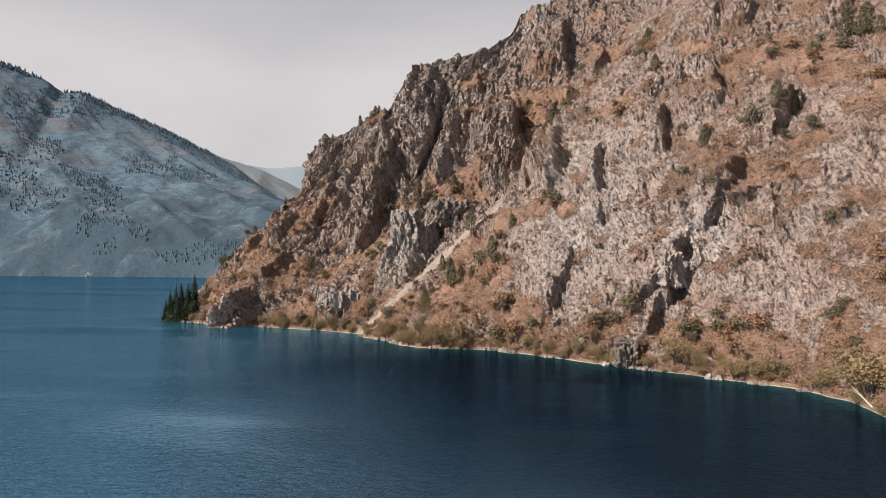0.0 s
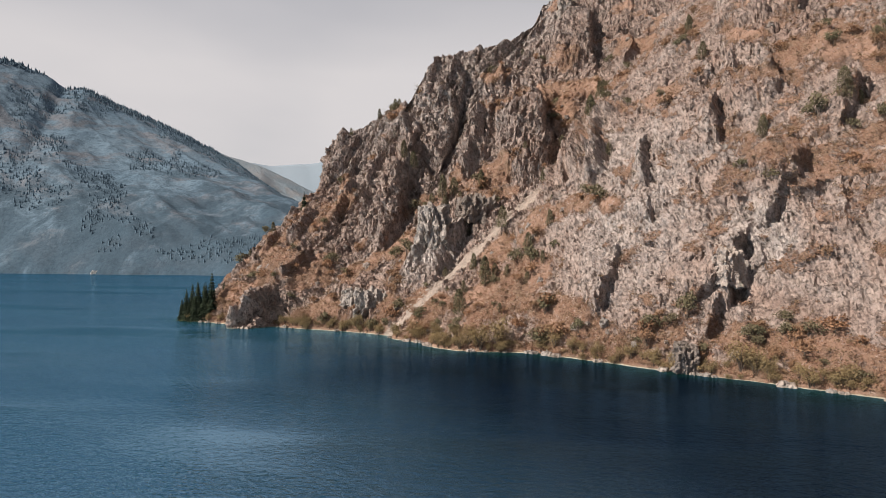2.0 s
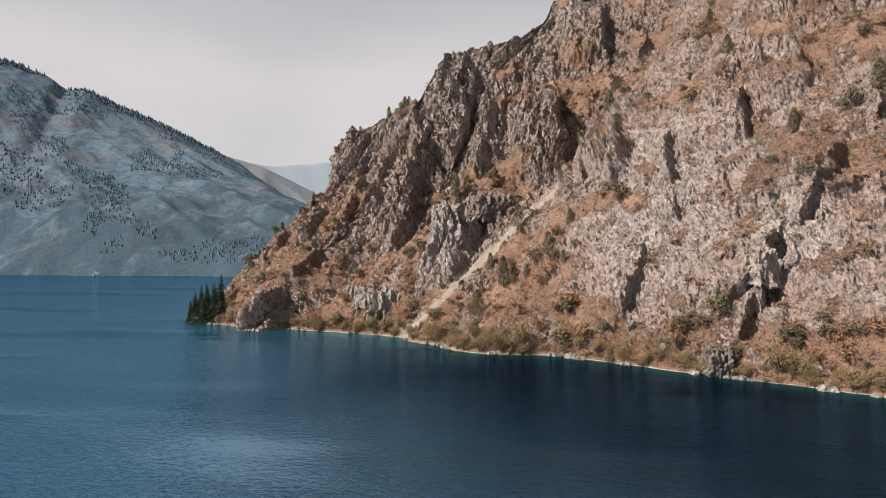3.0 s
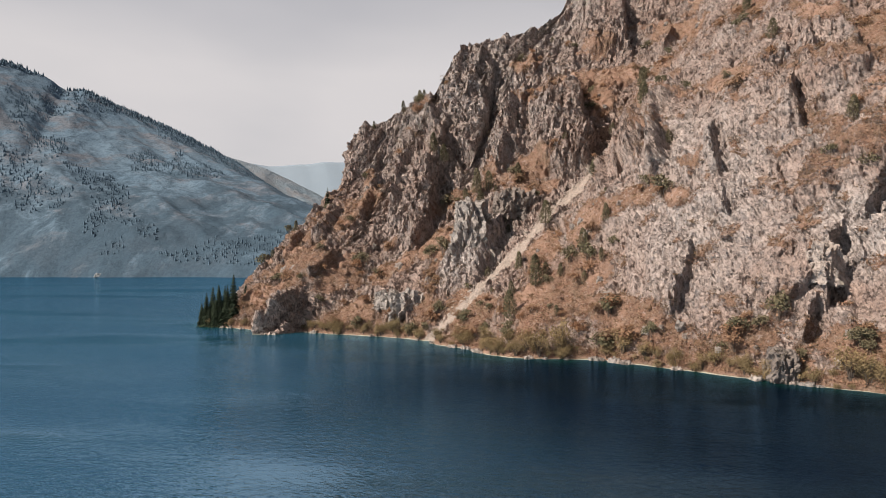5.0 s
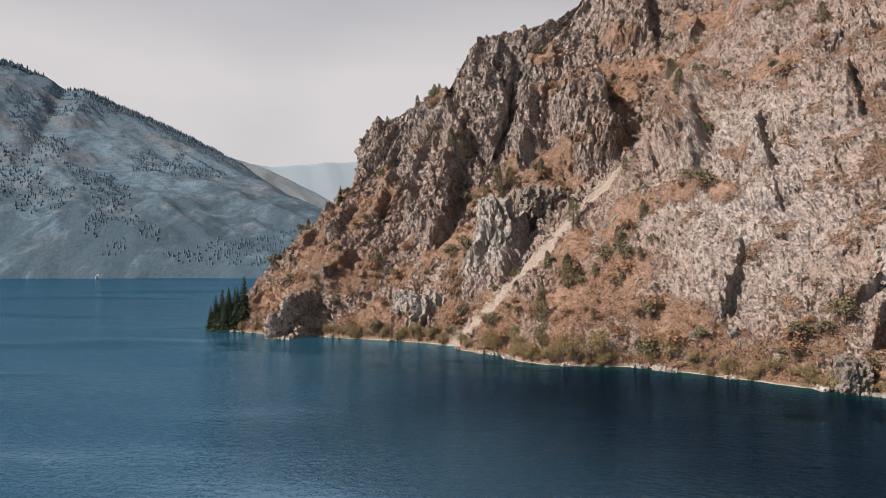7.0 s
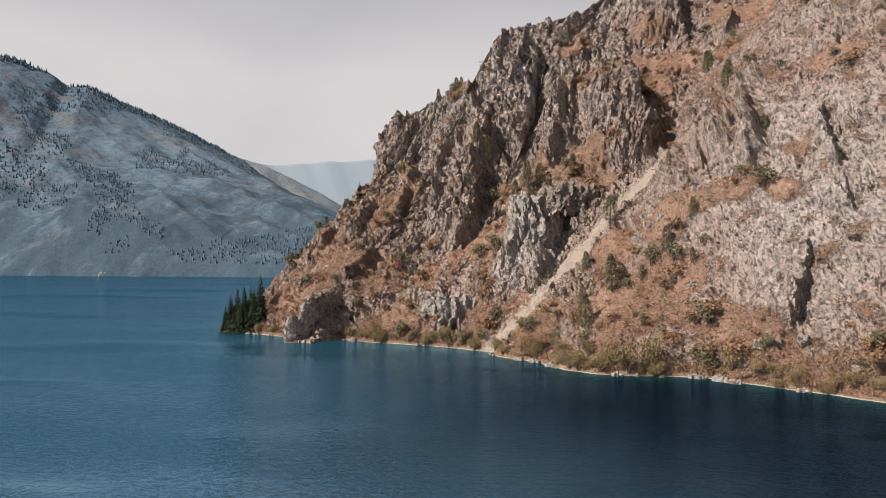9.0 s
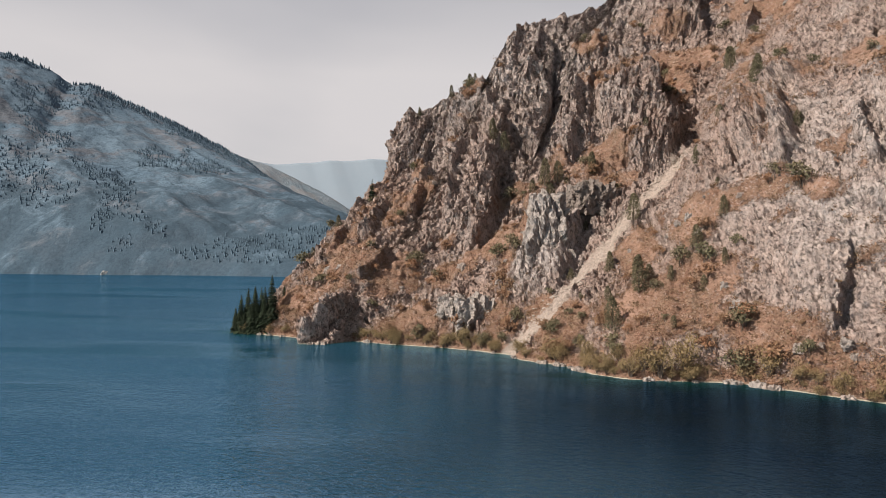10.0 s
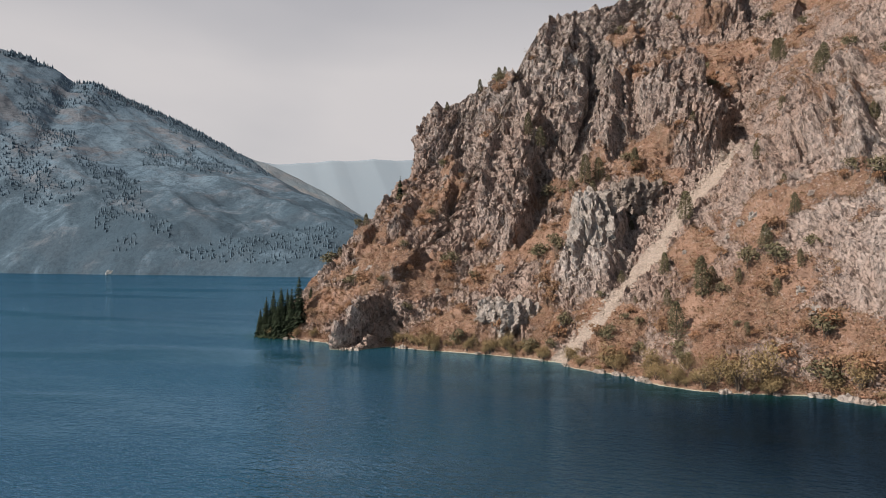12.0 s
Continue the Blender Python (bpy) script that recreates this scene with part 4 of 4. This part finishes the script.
def scatter(count, low, high, want, seed):
    """Places on the slope where the share of dry grass lies in the wanted span."""
    r = np.random.default_rng(seed)
    s, z = r.uniform(-38, 186, count * 12), r.uniform(low, high, count * 12)
    z = low + (high - low) * ((z - low) / (high - low)) ** 1.5
    grass, scree, _, _ = zones(s, z)
    ok = (grass >= want[0]) & (grass <= want[1]) & (scree < 0.2) & (z < lerp(CREST, s) - 3)
    return s[ok][:count], z[ok][:count]


rust = [shrub("slope_shrub", "low rust-brown autumn shrub on the dry slope", "shrub", "shrubs on the slope", 90 + i, 1.8, 2.4, 380, 0.125, RUST, 7) for i in range(3)]
rust += [shrub("slope_shrub", "dull olive-brown shrub on the rocky slope", "shrub", "shrubs on the slope", 95 + i, 2.2, 2.6, 400, 0.135, DARK, 6) for i in range(3)]
RS, RZ = scatter(230, 2, 110, (0.5, 1.0), 17)
QS, QZ = scatter(60, 3, 115, (0.05, 0.5), 19)
spots = on_slope(np.r_[RS, QS], np.r_[RZ, QZ], 0.15)
for i, p in enumerate(spots):
    m = turned(p, float(rng.uniform(0.7, 1.7)), i * 77.0, float(rng.uniform(0.8, 1.2)))
    if i < 6:
        rust[i].matrix_world = m
    else:
        copy_thing(rust[i % 6 if rng.random() < 0.6 else i % 3], m)


def build_tufts():
    """Dry grass and dwarf scrub over the slope."""
    s, z = scatter(34000, 0.8, 125, (0.3, 1.0), 23)
    p = on_slope(s, z, 0.1)
    r = np.random.default_rng(29)
    k = 3
    c = np.repeat(p, k, 0) + r.normal(size=(len(p) * k, 3)) * (0.25, 0.25, 0.1) + (0, 0, 0.22)
    v, f = leaves(c, 0.2, r)
    ob = part("dry_grass", v, f, STRAW, None)
    return tagged(ob, "rust-coloured dry grass tufts on the slope", "grass", kind="stuff")


build_tufts()


def build_scrub():
    """Low tangled scrub that mottles the slopes."""
    s, z = scatter(3400, 1.0, 118, (0.12, 1.0), 53)
    p = on_slope(s, z, 0.1)
    r = np.random.default_rng(59)
    k = 22
    wide = np.repeat(r.uniform(0.4, 1.6, len(p)), k)[:, None]
    d = r.normal(size=(len(p) * k, 3)) * (0.5, 0.5, 0.38)
    d[:, 2] = np.abs(d[:, 2])
    v, f = leaves(np.repeat(p, k, 0) + d * wide, 0.19, r)
    return tagged(part("scrub", v, f, SCRUB, None), "low rust-brown scrub mottling the dry slope", "scrub", kind="stuff")


build_scrub()


def build_rubble():
    """Loose stones of the pale chute."""
    r = np.random.default_rng(37)
    z = r.uniform(0.3, 58, 900)
    s = np.interp(z, [c[1] for c in CHUTE], [c[0] for c in CHUTE]) + r.normal(size=900) * 1.7
    p = on_slope(s, z, 0.05)
    base, faces = lump((1, 0.8, 0.6), 5, 1)
    verts = (p[:, None] + np.array(base)[None] * r.uniform(0.1, 0.42, (900, 1, 1))).reshape(-1, 3)
    allf = [tuple(i + n * len(base) for i in f) for n in range(900) for f in faces]
    return tagged(part("scree", verts, allf, SCREE, None), "pale loose stones in a steep scree chute", "stones", kind="stuff")


build_rubble()


def build_far_woods():
    """Spruces on the far mountain: along its crest and down its gullies."""
    r = np.random.default_rng(43)
    u = np.r_[r.uniform(-150, 560, 900), r.uniform(-500, 600, 30000)]
    w = np.r_[750 + r.normal(size=900) * 14, r.uniform(-300, 760, 30000)]
    z, t, gully = far_height(u, w)
    belt = fbm(np.stack([u / 120, w / 160, 0 * u], -1), 3, 47)
    keep = (np.arange(len(u)) < 900) | ((gully < 0.75) & (belt > 0.44) & (t > 0.02)) | ((belt > 0.62) & (t > 0.02) & (t < 0.4)) | ((u > 60) & (t > 0.75) & (t < 1))
    u, w, z = u[keep], w[keep], z[keep]
    high = np.where(np.abs(w - 750) < 50, r.uniform(5, 13, len(u)), r.uniform(3.5, 8.5, len(u)))
    p = far_xyz(u, w, z - 2)
    a = np.arange(5) * 2 * np.pi / 5
    ring = np.stack([np.cos(a), np.sin(a), 0 * a], -1)
    cone = np.concatenate([ring * 0.25, [[0, 0, 0.6]], ring * 0.19 + (0, 0, 0.35), [[0, 0, 1]]])
    verts = (p[:, None] + cone[None] * high[:, None, None]).reshape(-1, 3)
    one = [(i, (i + 1) % 5, 5) for i in range(5)] + [(6 + i, 6 + (i + 1) % 5, 11) for i in range(5)]
    faces = [tuple(i + 12 * n for i in f) for n in range(len(u)) for f in one]
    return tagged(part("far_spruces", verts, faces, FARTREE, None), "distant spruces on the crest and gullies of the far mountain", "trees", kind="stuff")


build_far_woods()
ob = part("far_outcrop", *lump((8, 6, 3), 91, 4), PALE, None)
back = np.arange(-140.0, 60.0, 2.0)
rise = far_height(0 * back, back)[0]
first = int(np.argmax(rise > 2.0))
place(tagged(ob, "pale rock outcrop at the far waterline", "rock"), far_xyz(np.array(0.0), back[first] + 8.0, rise[first]), 1, 30)

# bleached dead wood at the water's edge
for s, z, turn, tip, long in ((-31, 0.6, 200, 60, 5.0), (-29.5, 0.5, 160, 68, 4.0)):
    root = part("dead_trunk", *gather([stick((0, 0, -0.3), (0, 0, long), 0.16, 0.06), stick((0, 0, long * 0.5), (0.9, 0.2, long * 0.8), 0.07, 0.03),
                                       stick((0, 0, long * 0.7), (-0.6, 0.5, long), 0.05, 0.02)]), DEAD, None)
    place(tagged(root, "bleached dead tree trunk with broken branches", "dead tree"), on_slope(s, z, 0.1)[0], 1, turn, tip)
